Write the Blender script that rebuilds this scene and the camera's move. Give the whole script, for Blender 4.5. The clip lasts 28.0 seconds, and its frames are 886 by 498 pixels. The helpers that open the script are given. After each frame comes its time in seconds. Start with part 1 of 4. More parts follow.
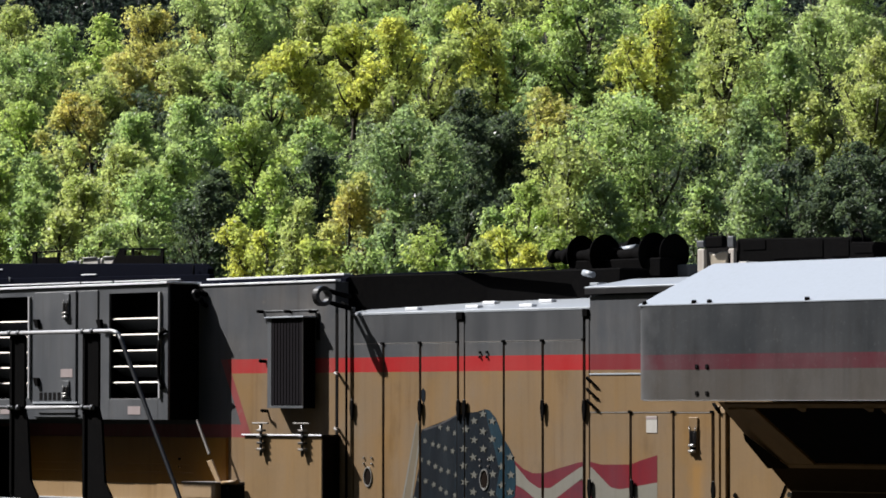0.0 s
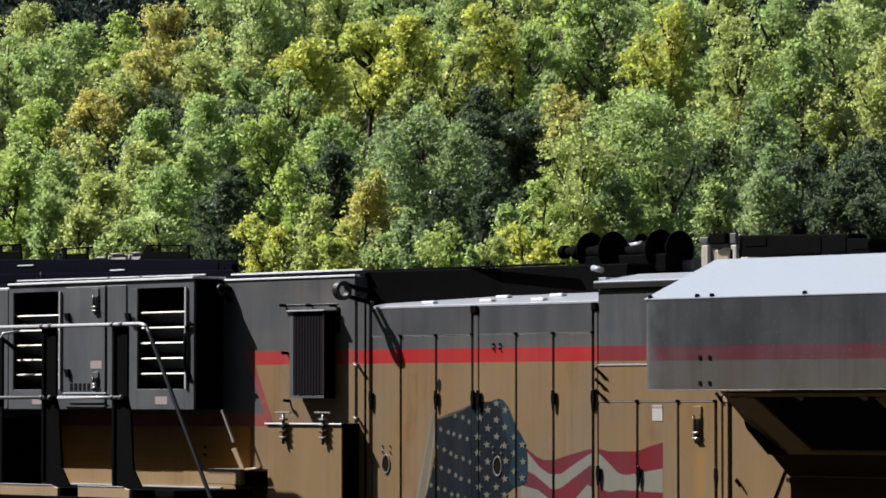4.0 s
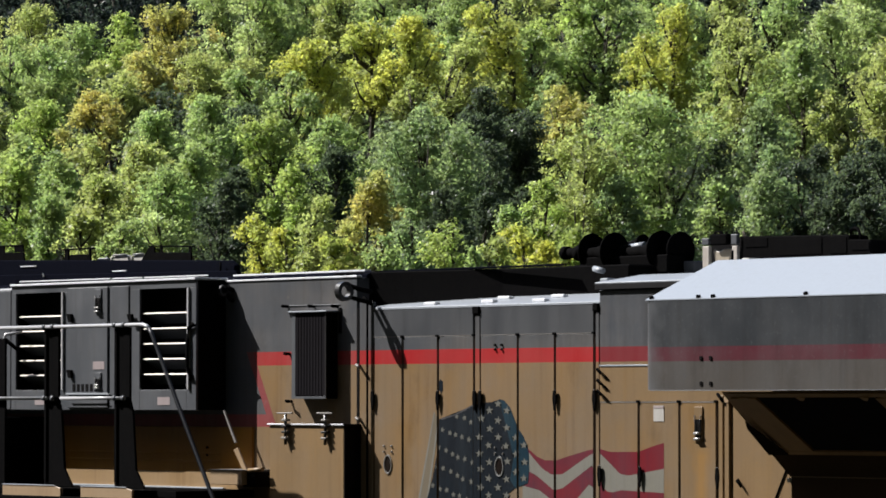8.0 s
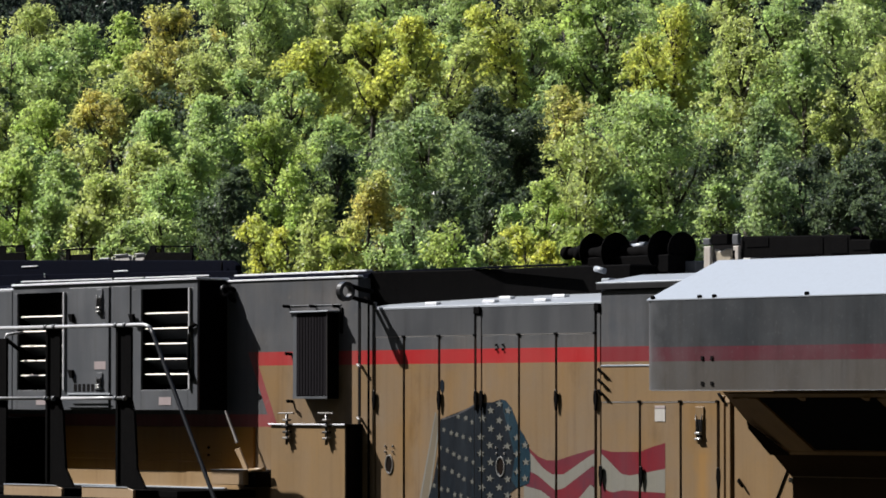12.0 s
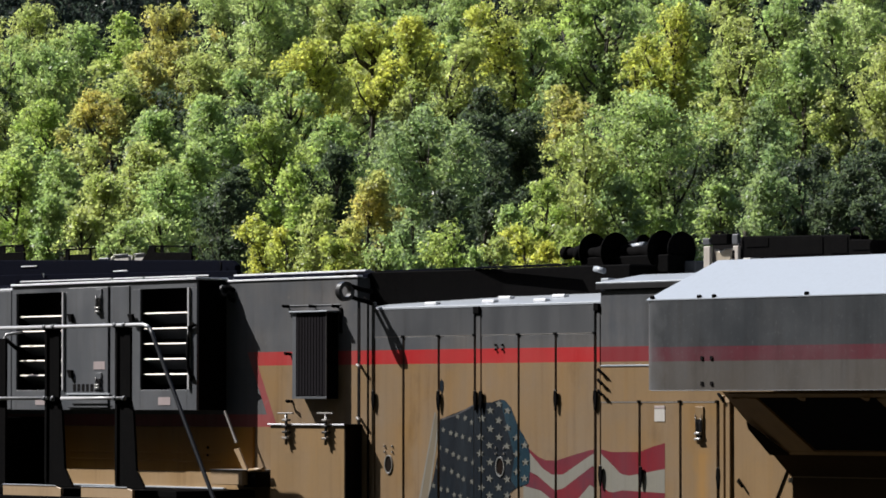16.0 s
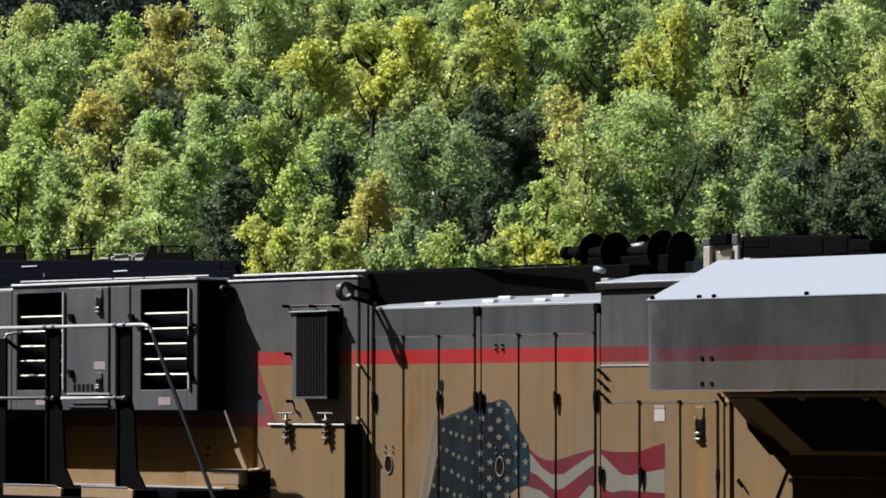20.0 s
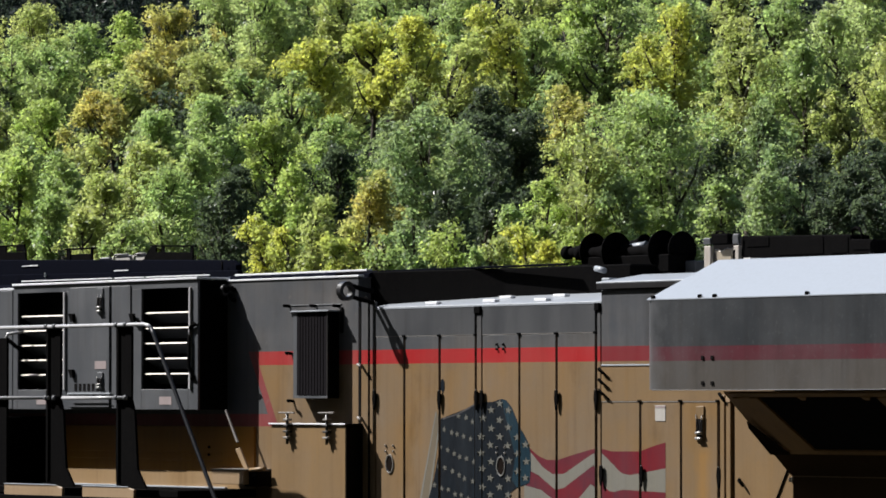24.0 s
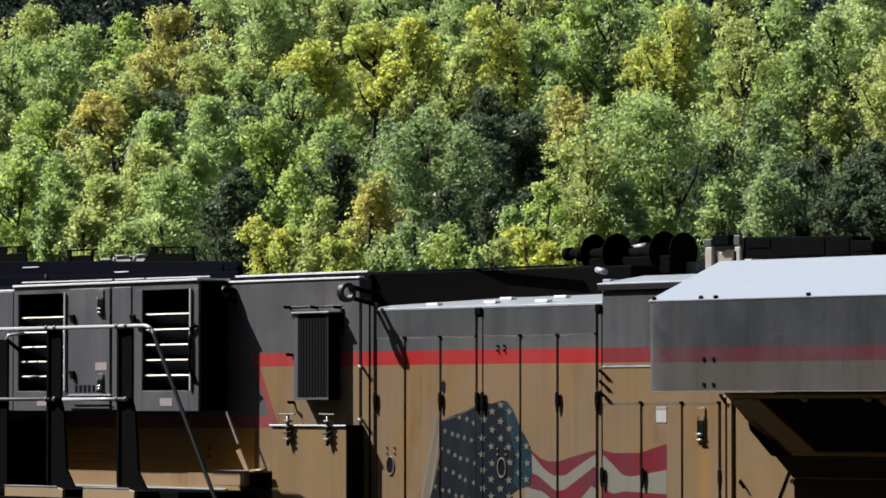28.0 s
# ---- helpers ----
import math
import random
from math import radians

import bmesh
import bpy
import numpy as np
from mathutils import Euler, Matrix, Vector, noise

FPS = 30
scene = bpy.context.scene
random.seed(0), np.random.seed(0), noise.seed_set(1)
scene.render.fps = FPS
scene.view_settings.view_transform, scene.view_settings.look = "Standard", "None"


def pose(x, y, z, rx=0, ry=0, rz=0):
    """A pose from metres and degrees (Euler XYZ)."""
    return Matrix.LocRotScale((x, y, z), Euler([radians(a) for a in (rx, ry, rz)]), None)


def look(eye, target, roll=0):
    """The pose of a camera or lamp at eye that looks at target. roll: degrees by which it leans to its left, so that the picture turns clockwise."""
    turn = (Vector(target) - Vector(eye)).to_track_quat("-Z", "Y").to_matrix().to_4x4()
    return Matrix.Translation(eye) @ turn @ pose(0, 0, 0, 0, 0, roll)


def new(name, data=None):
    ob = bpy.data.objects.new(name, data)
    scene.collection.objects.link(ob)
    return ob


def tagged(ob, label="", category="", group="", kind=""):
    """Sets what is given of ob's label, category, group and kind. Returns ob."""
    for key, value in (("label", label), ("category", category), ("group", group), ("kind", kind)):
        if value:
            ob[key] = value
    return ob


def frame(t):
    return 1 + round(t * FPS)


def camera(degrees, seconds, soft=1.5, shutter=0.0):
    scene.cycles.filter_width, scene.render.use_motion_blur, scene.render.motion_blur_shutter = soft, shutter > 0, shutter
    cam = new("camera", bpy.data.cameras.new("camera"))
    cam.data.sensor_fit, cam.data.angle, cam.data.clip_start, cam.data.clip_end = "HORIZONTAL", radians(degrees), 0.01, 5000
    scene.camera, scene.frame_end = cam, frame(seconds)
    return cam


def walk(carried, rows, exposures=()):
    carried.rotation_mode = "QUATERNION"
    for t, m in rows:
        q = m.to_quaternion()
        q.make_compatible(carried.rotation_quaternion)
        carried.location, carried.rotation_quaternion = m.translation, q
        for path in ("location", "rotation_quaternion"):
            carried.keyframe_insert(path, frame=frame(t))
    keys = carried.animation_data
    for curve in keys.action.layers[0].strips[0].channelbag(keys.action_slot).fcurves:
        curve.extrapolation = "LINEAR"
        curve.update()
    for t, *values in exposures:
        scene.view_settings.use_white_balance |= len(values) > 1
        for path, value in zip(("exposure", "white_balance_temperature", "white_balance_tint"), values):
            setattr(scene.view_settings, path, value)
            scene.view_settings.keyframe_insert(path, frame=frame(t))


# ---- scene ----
cam = camera(12.08, 28.0, soft=1.7)

EYE = Vector((28.793, -23.316, 3.4))
TURN, TILT = 39.0, 2.0948


def stand(yaw, pitch, ahead):
    """The camera's pose: yaw and pitch in degrees off its rest, metres ahead along its axis."""
    a, b = radians(TURN + yaw), radians(TILT + pitch)
    way = Vector((-math.cos(a) * math.cos(b), math.sin(a) * math.cos(b), math.sin(b)))
    a, b = radians(TURN), radians(TILT)
    rest = Vector((-math.cos(a) * math.cos(b), math.sin(a) * math.cos(b), math.sin(b)))
    eye = EYE + rest * ahead
    return look(eye, eye + way * 10)


walk(cam, [
    (0.0, stand(0.2396, 0.0389, 1.625)),
    (0.5, stand(0.1802, -0.0387, 1.627)),
    (1.0, stand(0.1409, -0.0155, 1.641)),
    (1.5, stand(0.1215, -0.0124, 1.626)),
    (2.0, stand(0.0894, -0.0196, 1.687)),
    (2.5, stand(0.0517, -0.0775, 1.646)),
    (2.7, stand(0.0449, -0.0541, 1.440)),
    (3.0, stand(0.0425, 0.0038, -1.294)),
    (3.2, stand(0.0387, -0.0039, -0.600)),
    (3.5, stand(0.0308, -0.0145, 0.098)),
    (5.5, stand(0.0104, -0.0001, 0.004)),
    (8.0, stand(-0.0000, 0.0000, 0.000)),
    (10.5, stand(-0.0226, -0.0006, 0.020)),
    (12.5, stand(-0.0158, 0.0002, -0.009)),
    (15.0, stand(-0.0134, -0.0007, 0.025)),
    (17.0, stand(-0.0027, -0.0005, 0.017)),
    (18.5, stand(0.0118, 0.0000, -0.001)),
    (20.0, stand(-0.0118, 0.0000, -0.002)),
    (21.5, stand(-0.0118, 0.0000, -0.002)),
    (23.5, stand(-0.0222, -0.0034, -0.021)),
    (26.0, stand(-0.0200, -0.0113, 0.032)),
    (27.5, stand(-0.0158, -0.0102, -0.006)),
    (28.0, stand(-0.0344, 0.0127, 0.022)),
], [(0.0, 1.05), (2.5, 1.05), (2.7, 0.95), (3.0, 0.89), (3.5, 0.94), (5.5, 0.98), (28.0, 0.98)])

# ---- daylight ----
world = bpy.data.worlds.new("sky")
scene.world = world
world.use_nodes = True
sky = world.node_tree.nodes.new("ShaderNodeTexSky")
sky.sky_type = "NISHITA"
sky.sun_disc = False
sky.sun_elevation = radians(46.4)
sky.sun_rotation = radians(-124.7)
world.node_tree.links.new(sky.outputs[0], world.node_tree.nodes["Background"].inputs[0])
world.node_tree.nodes["Background"].inputs[1].default_value = 0.075
sun = new("sun", bpy.data.lights.new("sun", "SUN"))
sun.data.energy = 5.0
sun.data.angle = radians(0.5)
sun.data.color = (1.0, 0.98, 0.95)
sun.matrix_world = look((-49.3, -34.1, 63), (0, 0, 0))


# ---- materials ----
class Nodes:
    """Short hand for a node tree."""

    def __init__(self, name):
        self.m = bpy.data.materials.new(name)
        self.m.use_nodes = True
        self.t = self.m.node_tree
        self.bsdf = self.t.nodes["Principled BSDF"]
        self.out = self.t.nodes["Material Output"]

    def put(self, socket, value):
        if isinstance(value, bpy.types.NodeSocket):
            self.t.links.new(value, socket)
        else:
            socket.default_value = value

    def op(self, kind, a, b=0.0, c=0.0):
        n = self.t.nodes.new("ShaderNodeMath")
        n.operation = kind
        for s, v in zip(n.inputs, (a, b, c)):
            self.put(s, v)
        return n.outputs[0]

    def mix(self, fac, a, b, blend="MIX"):
        n = self.t.nodes.new("ShaderNodeMix")
        n.data_type, n.blend_type = "RGBA", blend
        self.put(n.inputs["Factor"], fac)
        self.put(n.inputs[6], a if isinstance(a, bpy.types.NodeSocket) else (*a, 1))
        self.put(n.inputs[7], b if isinstance(b, bpy.types.NodeSocket) else (*b, 1))
        return n.outputs[2]

    def place(self, world=True, scale=(1, 1, 1)):
        v = self.t.nodes.new("ShaderNodeNewGeometry").outputs["Position"] if world else self.t.nodes.new("ShaderNodeTexCoord").outputs["Object"]
        n = self.t.nodes.new("ShaderNodeMapping")
        self.put(n.inputs[0], v)
        n.inputs["Scale"].default_value = scale
        return n.outputs[0]

    def noise(self, vec, scale, detail=4.0, rough=0.55):
        n = self.t.nodes.new("ShaderNodeTexNoise")
        self.put(n.inputs["Vector"], vec)
        n.inputs["Scale"].default_value, n.inputs["Detail"].default_value, n.inputs["Roughness"].default_value = scale, detail, rough
        return n.outputs[0]

    def ramp(self, v, a, b, lo=0.0, hi=1.0):
        n = self.t.nodes.new("ShaderNodeMapRange")
        self.put(n.inputs[0], v)
        for s, x in zip(n.inputs[1:5], (a, b, lo, hi)):
            s.default_value = x
        return n.outputs[0]

    def bump(self, v, strength=0.2, dist=0.01):
        n = self.t.nodes.new("ShaderNodeBump")
        self.put(n.inputs["Height"], v)
        n.inputs["Strength"].default_value, n.inputs["Distance"].default_value = strength, dist
        self.t.links.new(n.outputs[0], self.bsdf.inputs["Normal"])

    def done(self, colour, rough=0.5, metal=0.0):
        self.put(self.bsdf.inputs["Base Color"], colour if isinstance(colour, bpy.types.NodeSocket) else (*colour, 1))
        self.put(self.bsdf.inputs["Roughness"], rough)
        self.bsdf.inputs["Metallic"].default_value = metal
        return self.m


def weathered(n, colour, dust, amount=0.35, relief=0.25):
    """Dust in streaks that run down, blotches and fine grain over a coat of paint."""
    worn = min(1.0, amount / 0.25)
    streak = n.noise(n.place(True, (1.5, 1.5, 0.45)), 1.6, 7)
    blot = n.noise(n.place(True), 1.1, 4)
    fine = n.noise(n.place(True), 38, 3)
    f = n.op("MULTIPLY", n.ramp(streak, 0.35, 0.8), n.ramp(blot, 0.3, 0.7, 0.25, 1.0))
    c = n.mix(n.op("MULTIPLY", f, amount), colour, dust)
    cloud = n.noise(n.place(True, (0.8, 0.8, 1.3)), 1.7, 3)
    c = n.mix(n.ramp(cloud, 0.45, 0.75, 0.0, amount * 0.7), c, dust)
    c = n.mix(n.ramp(fine, 0.35, 0.7, 0.0, 0.07), c, (0.03, 0.025, 0.02))
    chalk = n.noise(n.place(True, (6.0, 6.0, 0.7)), 1.5, 6, 0.65)
    c = n.mix(n.op("MULTIPLY", n.ramp(chalk, 0.52, 0.74), n.ramp(blot, 0.35, 0.65, 0.1, amount * 0.9)), c, dust)
    runs = n.noise(n.place(True, (7.0, 7.0, 0.32)), 2.2, 6, 0.6)
    c = n.mix(n.op("MULTIPLY", n.ramp(runs, 0.50, 0.72), n.ramp(cloud, 0.35, 0.65, 0.12 * worn, 0.45 * worn)), c, n.mix(1.0, c, (0.50, 0.42, 0.34), "MULTIPLY"))
    spots = n.noise(n.place(True), 9, 2)
    c = n.mix(n.ramp(spots, 0.69, 0.74, 0.0, amount * 0.6), c, dust)
    n.bump(n.op("ADD", n.op("MULTIPLY", blot, 1.0), n.op("MULTIPLY", fine, 0.03)), relief, 0.02)
    return c, n.ramp(streak, 0.3, 0.75, 0.36, 0.62)


def paint(name, colour, dust=(0.3, 0.27, 0.23), amount=0.3, rough=None, metal=0.0, gloss=0.5, relief=0.2):
    n = Nodes(name)
    n.bsdf.inputs["Specular IOR Level"].default_value = gloss
    c, r = weathered(n, colour, dust, amount, relief)
    return n.done(c, r if rough is None else rough, metal)


GREY, RED, TAN = (0.053, 0.057, 0.065), (0.295, 0.009, 0.011), (0.170, 0.112, 0.059)


def livery(name, dust, amount, tan=TAN, red=RED, grey=GREY, rust=0.75, worn=0.0, low_edge=3.741, high_edge=3.868):
    """Grey over a red band over tan; towards the cab the band steps down on a slant."""
    n = Nodes(name)
    sep = n.t.nodes.new("ShaderNodeSeparateXYZ")
    n.put(sep.inputs[0], n.t.nodes.new("ShaderNodeNewGeometry").outputs["Position"])
    x, z = sep.outputs[0], sep.outputs[2]
    off = n.op("SUBTRACT", x, n.op("MULTIPLY_ADD", z, -0.528, -0.785))
    left = n.op("LESS_THAN", off, 0.0)
    low = n.op("MULTIPLY", left, n.op("GREATER_THAN", z, 3.17))
    grey_up = n.op("GREATER_THAN", z, high_edge)
    red_up = n.op("GREATER_THAN", z, low_edge)
    slant = n.op("MULTIPLY", n.op("MULTIPLY", n.op("GREATER_THAN", off, -0.10), left), n.op("GREATER_THAN", z, 3.17))
    red_low = n.op("MULTIPLY", low, n.op("LESS_THAN", z, 3.285))
    stain = n.noise(n.place(True, (1.0, 1.0, 0.5)), 1.3, 4)
    tan = n.mix(n.ramp(stain, 0.42, 0.7, 0.0, rust), tan, (0.215, 0.115, 0.030))
    c = n.mix(red_up, tan, red)
    c = n.mix(low, c, grey)
    c = n.mix(n.op("MULTIPLY", n.op("MAXIMUM", slant, red_low), 0.6), c, red)
    c = n.mix(grey_up, c, grey)
    c, r = weathered(n, c, dust, amount)
    run = n.op("ADD", n.op("ABSOLUTE", n.op("SUBTRACT", x, 3.346 + 0.03)), n.op("MULTIPLY", n.noise(n.place(True, (1, 1, 0.4)), 6, 4), 0.16))
    run = n.op("MULTIPLY", n.ramp(run, 0.10, 0.20, 0.6, 0.0), n.ramp(z, 3.05, 2.95))
    c = n.mix(run, c, (0.26, 0.13, 0.022))
    grime = n.noise(n.place(True, (1.6, 1.6, 0.7)), 1.9, 5, 0.62)
    c = n.mix(n.ramp(grime, 0.54, 0.74, 0.0, 0.55), c, n.mix(1.0, c, (0.42, 0.40, 0.38), "MULTIPLY"))
    fade = n.noise(n.place(True, (0.5, 0.5, 1.2)), 1.6, 5, 0.6)
    scuff = n.noise(n.place(True, (0.6, 0.6, 1.0)), 0.9, 6, 0.6)
    c = n.mix(n.ramp(scuff, 0.52, 0.72, 0.0, 0.20), c, (0.125, 0.127, 0.133))
    band = n.op("MAXIMUM", n.op("MAXIMUM", slant, red_low), n.op("MULTIPLY", red_up, n.op("LESS_THAN", z, high_edge)))
    c = n.mix(n.op("MULTIPLY", n.op("MULTIPLY", band, n.op("SUBTRACT", 1.0, low)), n.op("MULTIPLY", n.ramp(fade, 0.35, 0.68, 0.9, 0.3), n.ramp(x, -1.3, -1.2, 0.25, 1.0)) if not worn else 0.25), c, red)
    if worn:
        # sun on the rounded end painted in as a paler tone, with dust and specks
        lit_end = n.op("ADD", x, n.op("MULTIPLY", n.noise(n.place(True, (1, 1, 0.8)), 4, 5, 0.65), 0.5))
        c = n.mix(n.ramp(lit_end, 4.05, 3.75, 0.0, worn), c, (0.105, 0.107, 0.112))
        speck = n.noise(n.place(True), 26, 3, 0.7)
        c = n.mix(n.ramp(speck, 0.58, 0.72, 0.0, 0.3), c, (0.10, 0.10, 0.105))
    n.bsdf.inputs["Specular IOR Level"].default_value = 0.3
    return n.done(c, r)


M = {
    "livery": livery("livery_paint", (0.142, 0.121, 0.100), 0.4),
    "dull": livery("dull_livery_paint", (0.112, 0.104, 0.098), 0.55, red=(0.155, 0.015, 0.020)),
    "faded": livery("faded_livery_paint", (0.050, 0.052, 0.056), 0.45, (0.062, 0.054, 0.047), (0.070, 0.011, 0.018), (0.021, 0.024, 0.028), 0.0, 0.7, 3.727, 3.843),
    "grey": paint("grey_paint", GREY, (0.105, 0.106, 0.112), 0.45),
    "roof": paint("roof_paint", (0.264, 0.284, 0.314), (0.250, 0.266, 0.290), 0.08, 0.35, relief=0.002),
    "tan": paint("tan_paint", TAN, (0.22, 0.125, 0.038), 0.6),
    "black": paint("black_paint", (0.0030, 0.0030, 0.0033), (0.0050, 0.0047, 0.0048), 0.25, 0.85, gloss=0.01),
    "navy": paint("dark_roof_paint", (0.0042, 0.0050, 0.0088), (0.0060, 0.0068, 0.0110), 0.25, 0.9, gloss=0.0),
    "rubber": paint("black_seal", (0.0055, 0.0050, 0.0054), (0.0082, 0.0071, 0.0071), 0.2, 0.85, gloss=0.05),
    "rail": paint("handrail_paint", (0.3864, 0.3864, 0.4032), (0.2100, 0.1932, 0.1764), 0.25, 0.3),
    # worn bright edges, and painted sun on the cabinet top and lid edge
    "bright": paint("worn_sunlit_edge", (0.660, 0.670, 0.700), (0.3360, 0.3360, 0.3528), 0.3, 0.35),
    "steel": paint("bare_steel", (0.4620, 0.4620, 0.4536), (0.2100, 0.1512, 0.1008), 0.4, 0.35, 0.7),
    # very pale tone that paints sunlight on the louvre lips
    "slat": paint("sunlit_lip_paint", (0.5208, 0.4620, 0.3948), (0.2940, 0.2184, 0.1512), 0.3, 0.4),
    "cream": paint("cream_paint", (0.3024, 0.2604, 0.2016), (0.1680, 0.1344, 0.1008), 0.3),
    "white": paint("white_decal", (0.4200, 0.4032, 0.3780), (0.2520, 0.2268, 0.2016), 0.3),
    "pink": paint("pale_pink_decal", (0.3024, 0.2520, 0.2520), (0.2016, 0.1680, 0.1596), 0.3),
    "grating": paint("intake_mesh", (0.0130, 0.0120, 0.0140), (0.0170, 0.0150, 0.0160), 0.3, 0.9, gloss=0.0),
    "flag_blue": paint("faded_blue_decal", (0.0032, 0.0046, 0.0078), (0.006, 0.016, 0.025), 0.6, gloss=0.2),
    "flag_red": paint("faded_red_decal", (0.140, 0.011, 0.017), (0.036, 0.020, 0.034), 0.95, gloss=0.25),
    "flag_white": paint("faded_white_decal", (0.1680, 0.1579, 0.1302), (0.1176, 0.1176, 0.1092), 0.7),
    "pole": paint("grey_decal", (0.1302, 0.1050, 0.0714), (0.0924, 0.0756, 0.0504), 0.5),
}


def earth(name, a, b, scale):
    n = Nodes(name)
    v = n.place(True)
    big, small = n.noise(v, scale * 0.08, 5), n.noise(v, scale, 6)
    c = n.mix(n.ramp(big, 0.35, 0.65), a, b)
    c = n.mix(n.ramp(small, 0.4, 0.7, 0.0, 0.5), c, tuple(0.6 * k for k in a))
    n.bump(small, 0.6, 0.08)
    n.bsdf.inputs["Specular IOR Level"].default_value = 0.08
    return n.done(c, 0.95)


# floor colour kept near black so little light bounces into the locomotive's shade
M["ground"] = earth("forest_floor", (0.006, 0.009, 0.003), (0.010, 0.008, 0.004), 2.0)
M["ballast"] = earth("ballast_stone", (0.050, 0.046, 0.042), (0.075, 0.068, 0.060), 14.0)


def foliage(name, colour, back, spread=0.36, sheen=0.3):
    """Leaves: each its own shade, lit through from behind."""
    n = Nodes(name)
    geo = n.t.nodes.new("ShaderNodeNewGeometry")
    pick = geo.outputs["Random Per Island"]
    dark = tuple(c * (1 - spread) for c in colour)
    lite = tuple(min(1, c * (1 + spread)) for c in colour)
    patch = n.noise(n.place(True), 0.55, 3)
    c = n.mix(pick, dark, lite)
    tone = n.noise(n.place(True), 5.0, 2)
    c = n.mix(n.ramp(tone, 0.42, 0.66, 0.0, 0.7), c, n.mix(1.0, c, (1.22, 1.08, 0.80), "MULTIPLY"))
    c = n.mix(n.ramp(patch, 0.35, 0.68), c, n.mix(pick, tuple(0.7 * k for k in back), back))
    n.done(c, n.ramp(pick, 0, 1, 0.30, 0.55))
    n.bsdf.inputs["Specular IOR Level"].default_value = sheen
    tr = n.t.nodes.new("ShaderNodeBsdfTranslucent")
    n.put(tr.inputs[0], n.mix(0.55, c, n.mix(1.0, c, (1.30, 1.36, 0.66), "MULTIPLY")))
    ms = n.t.nodes.new("ShaderNodeMixShader")
    ms.inputs[0].default_value = 0.64
    n.t.links.new(n.bsdf.outputs[0], ms.inputs[1])
    n.t.links.new(tr.outputs[0], ms.inputs[2])
    n.t.links.new(ms.outputs[0], n.out.inputs[0])
    return n.m


LEAF = {
    "green": foliage("green_leaves", (0.284, 0.396, 0.205), (0.369, 0.438, 0.207)),
    "bright": foliage("bright_green_leaves", (0.326, 0.438, 0.171), (0.396, 0.459, 0.177)),
    # the dark tint paints forest shade into the leaf colour
    "dark": foliage("shade_dark_leaves", (0.078, 0.110, 0.086), (0.094, 0.123, 0.084), 0.5, 0.2),
    "blue": foliage("blue_green_leaves", (0.233, 0.329, 0.207), (0.294, 0.359, 0.194)),
    "sage": foliage("sage_green_leaves", (0.391, 0.496, 0.291), (0.455, 0.512, 0.268)),
    "yellow": foliage("yellow_green_leaves", (0.465, 0.475, 0.137), (0.412, 0.480, 0.177)),
    "olive": foliage("olive_leaves", (0.358, 0.427, 0.201), (0.423, 0.448, 0.205)),
    "rust": foliage("turning_leaves", (0.470, 0.425, 0.178), (0.400, 0.440, 0.195)),
    "ridge": foliage("dark_fir_needles", (0.036, 0.053, 0.057), (0.042, 0.058, 0.059), 0.5, 0.2),
}


def bark():
    n = Nodes("bark")
    v = n.place(True, (1, 1, 0.25))
    g = n.noise(v, 6, 5)
    n.bump(g, 0.8, 0.04)
    return n.done(n.mix(n.ramp(g, 0.35, 0.7), (0.035, 0.027, 0.02), (0.10, 0.085, 0.065)), 0.9)


M["bark"] = bark()


# ---- builders ----
def block(x0, x1, y0, y1, z0, z1, bevel=0.006, bm=None):
    """A box with softened edges."""
    own = bmesh.new()
    bmesh.ops.create_cube(own, size=1, matrix=Matrix.Translation(((x0 + x1) / 2, (y0 + y1) / 2, (z0 + z1) / 2)) @ Matrix.Diagonal((x1 - x0, y1 - y0, z1 - z0, 1)))
    if bevel:
        bmesh.ops.bevel(own, geom=own.edges[:], offset=min(bevel, 0.3 * min(x1 - x0, y1 - y0, z1 - z0)), segments=1, affect="EDGES")
    return own if bm is None else gather(bm, own)


def gather(bm, other):
    """Adds the mesh other to bm."""
    me = bpy.data.meshes.new("t")
    other.to_mesh(me)
    other.free()
    bm.from_mesh(me)
    bpy.data.meshes.remove(me)
    return bm


def solid(points, way, bevel=0.0):
    """A prism: a closed outline of 3D points, pushed along way."""
    bm = bmesh.new()
    a = [bm.verts.new(p) for p in points]
    b = [bm.verts.new(Vector(p) + Vector(way)) for p in points]
    bm.faces.new(a)
    bm.faces.new(b[::-1])
    for i in range(len(a)):
        j = (i + 1) % len(a)
        bm.faces.new((a[j], a[i], b[i], b[j]))
    bmesh.ops.recalc_face_normals(bm, faces=bm.faces[:])
    if bevel:
        bmesh.ops.bevel(bm, geom=bm.edges[:], offset=bevel, segments=1, affect="EDGES")
    return bm


def tube(points, radius, seg=10, bm=None, ends=None):
    """A round bar through points; ends: the radii along it, where it tapers."""
    bm = bm or bmesh.new()
    pts = [Vector(p) for p in points]
    rings = []
    for i, p in enumerate(pts):
        d = (pts[min(i + 1, len(pts) - 1)] - pts[max(i - 1, 0)]).normalized()
        s = d.orthogonal().normalized()
        if abs(d.z) < 0.9:
            s = d.cross(Vector((0, 0, 1))).normalized()
        q = d.cross(s)
        r = radius if ends is None else ends[i]
        rings.append([bm.verts.new(p + r * (math.cos(a) * s + math.sin(a) * q)) for a in (2 * math.pi * k / seg for k in range(seg))])
    for m, n in zip(rings, rings[1:]):
        for k in range(seg):
            bm.faces.new((m[k], m[(k + 1) % seg], n[(k + 1) % seg], n[k])).smooth = True
    for r in (rings[0][::-1], rings[-1]):
        bm.faces.new(r)
    bmesh.ops.recalc_face_normals(bm, faces=bm.faces[:])
    return bm


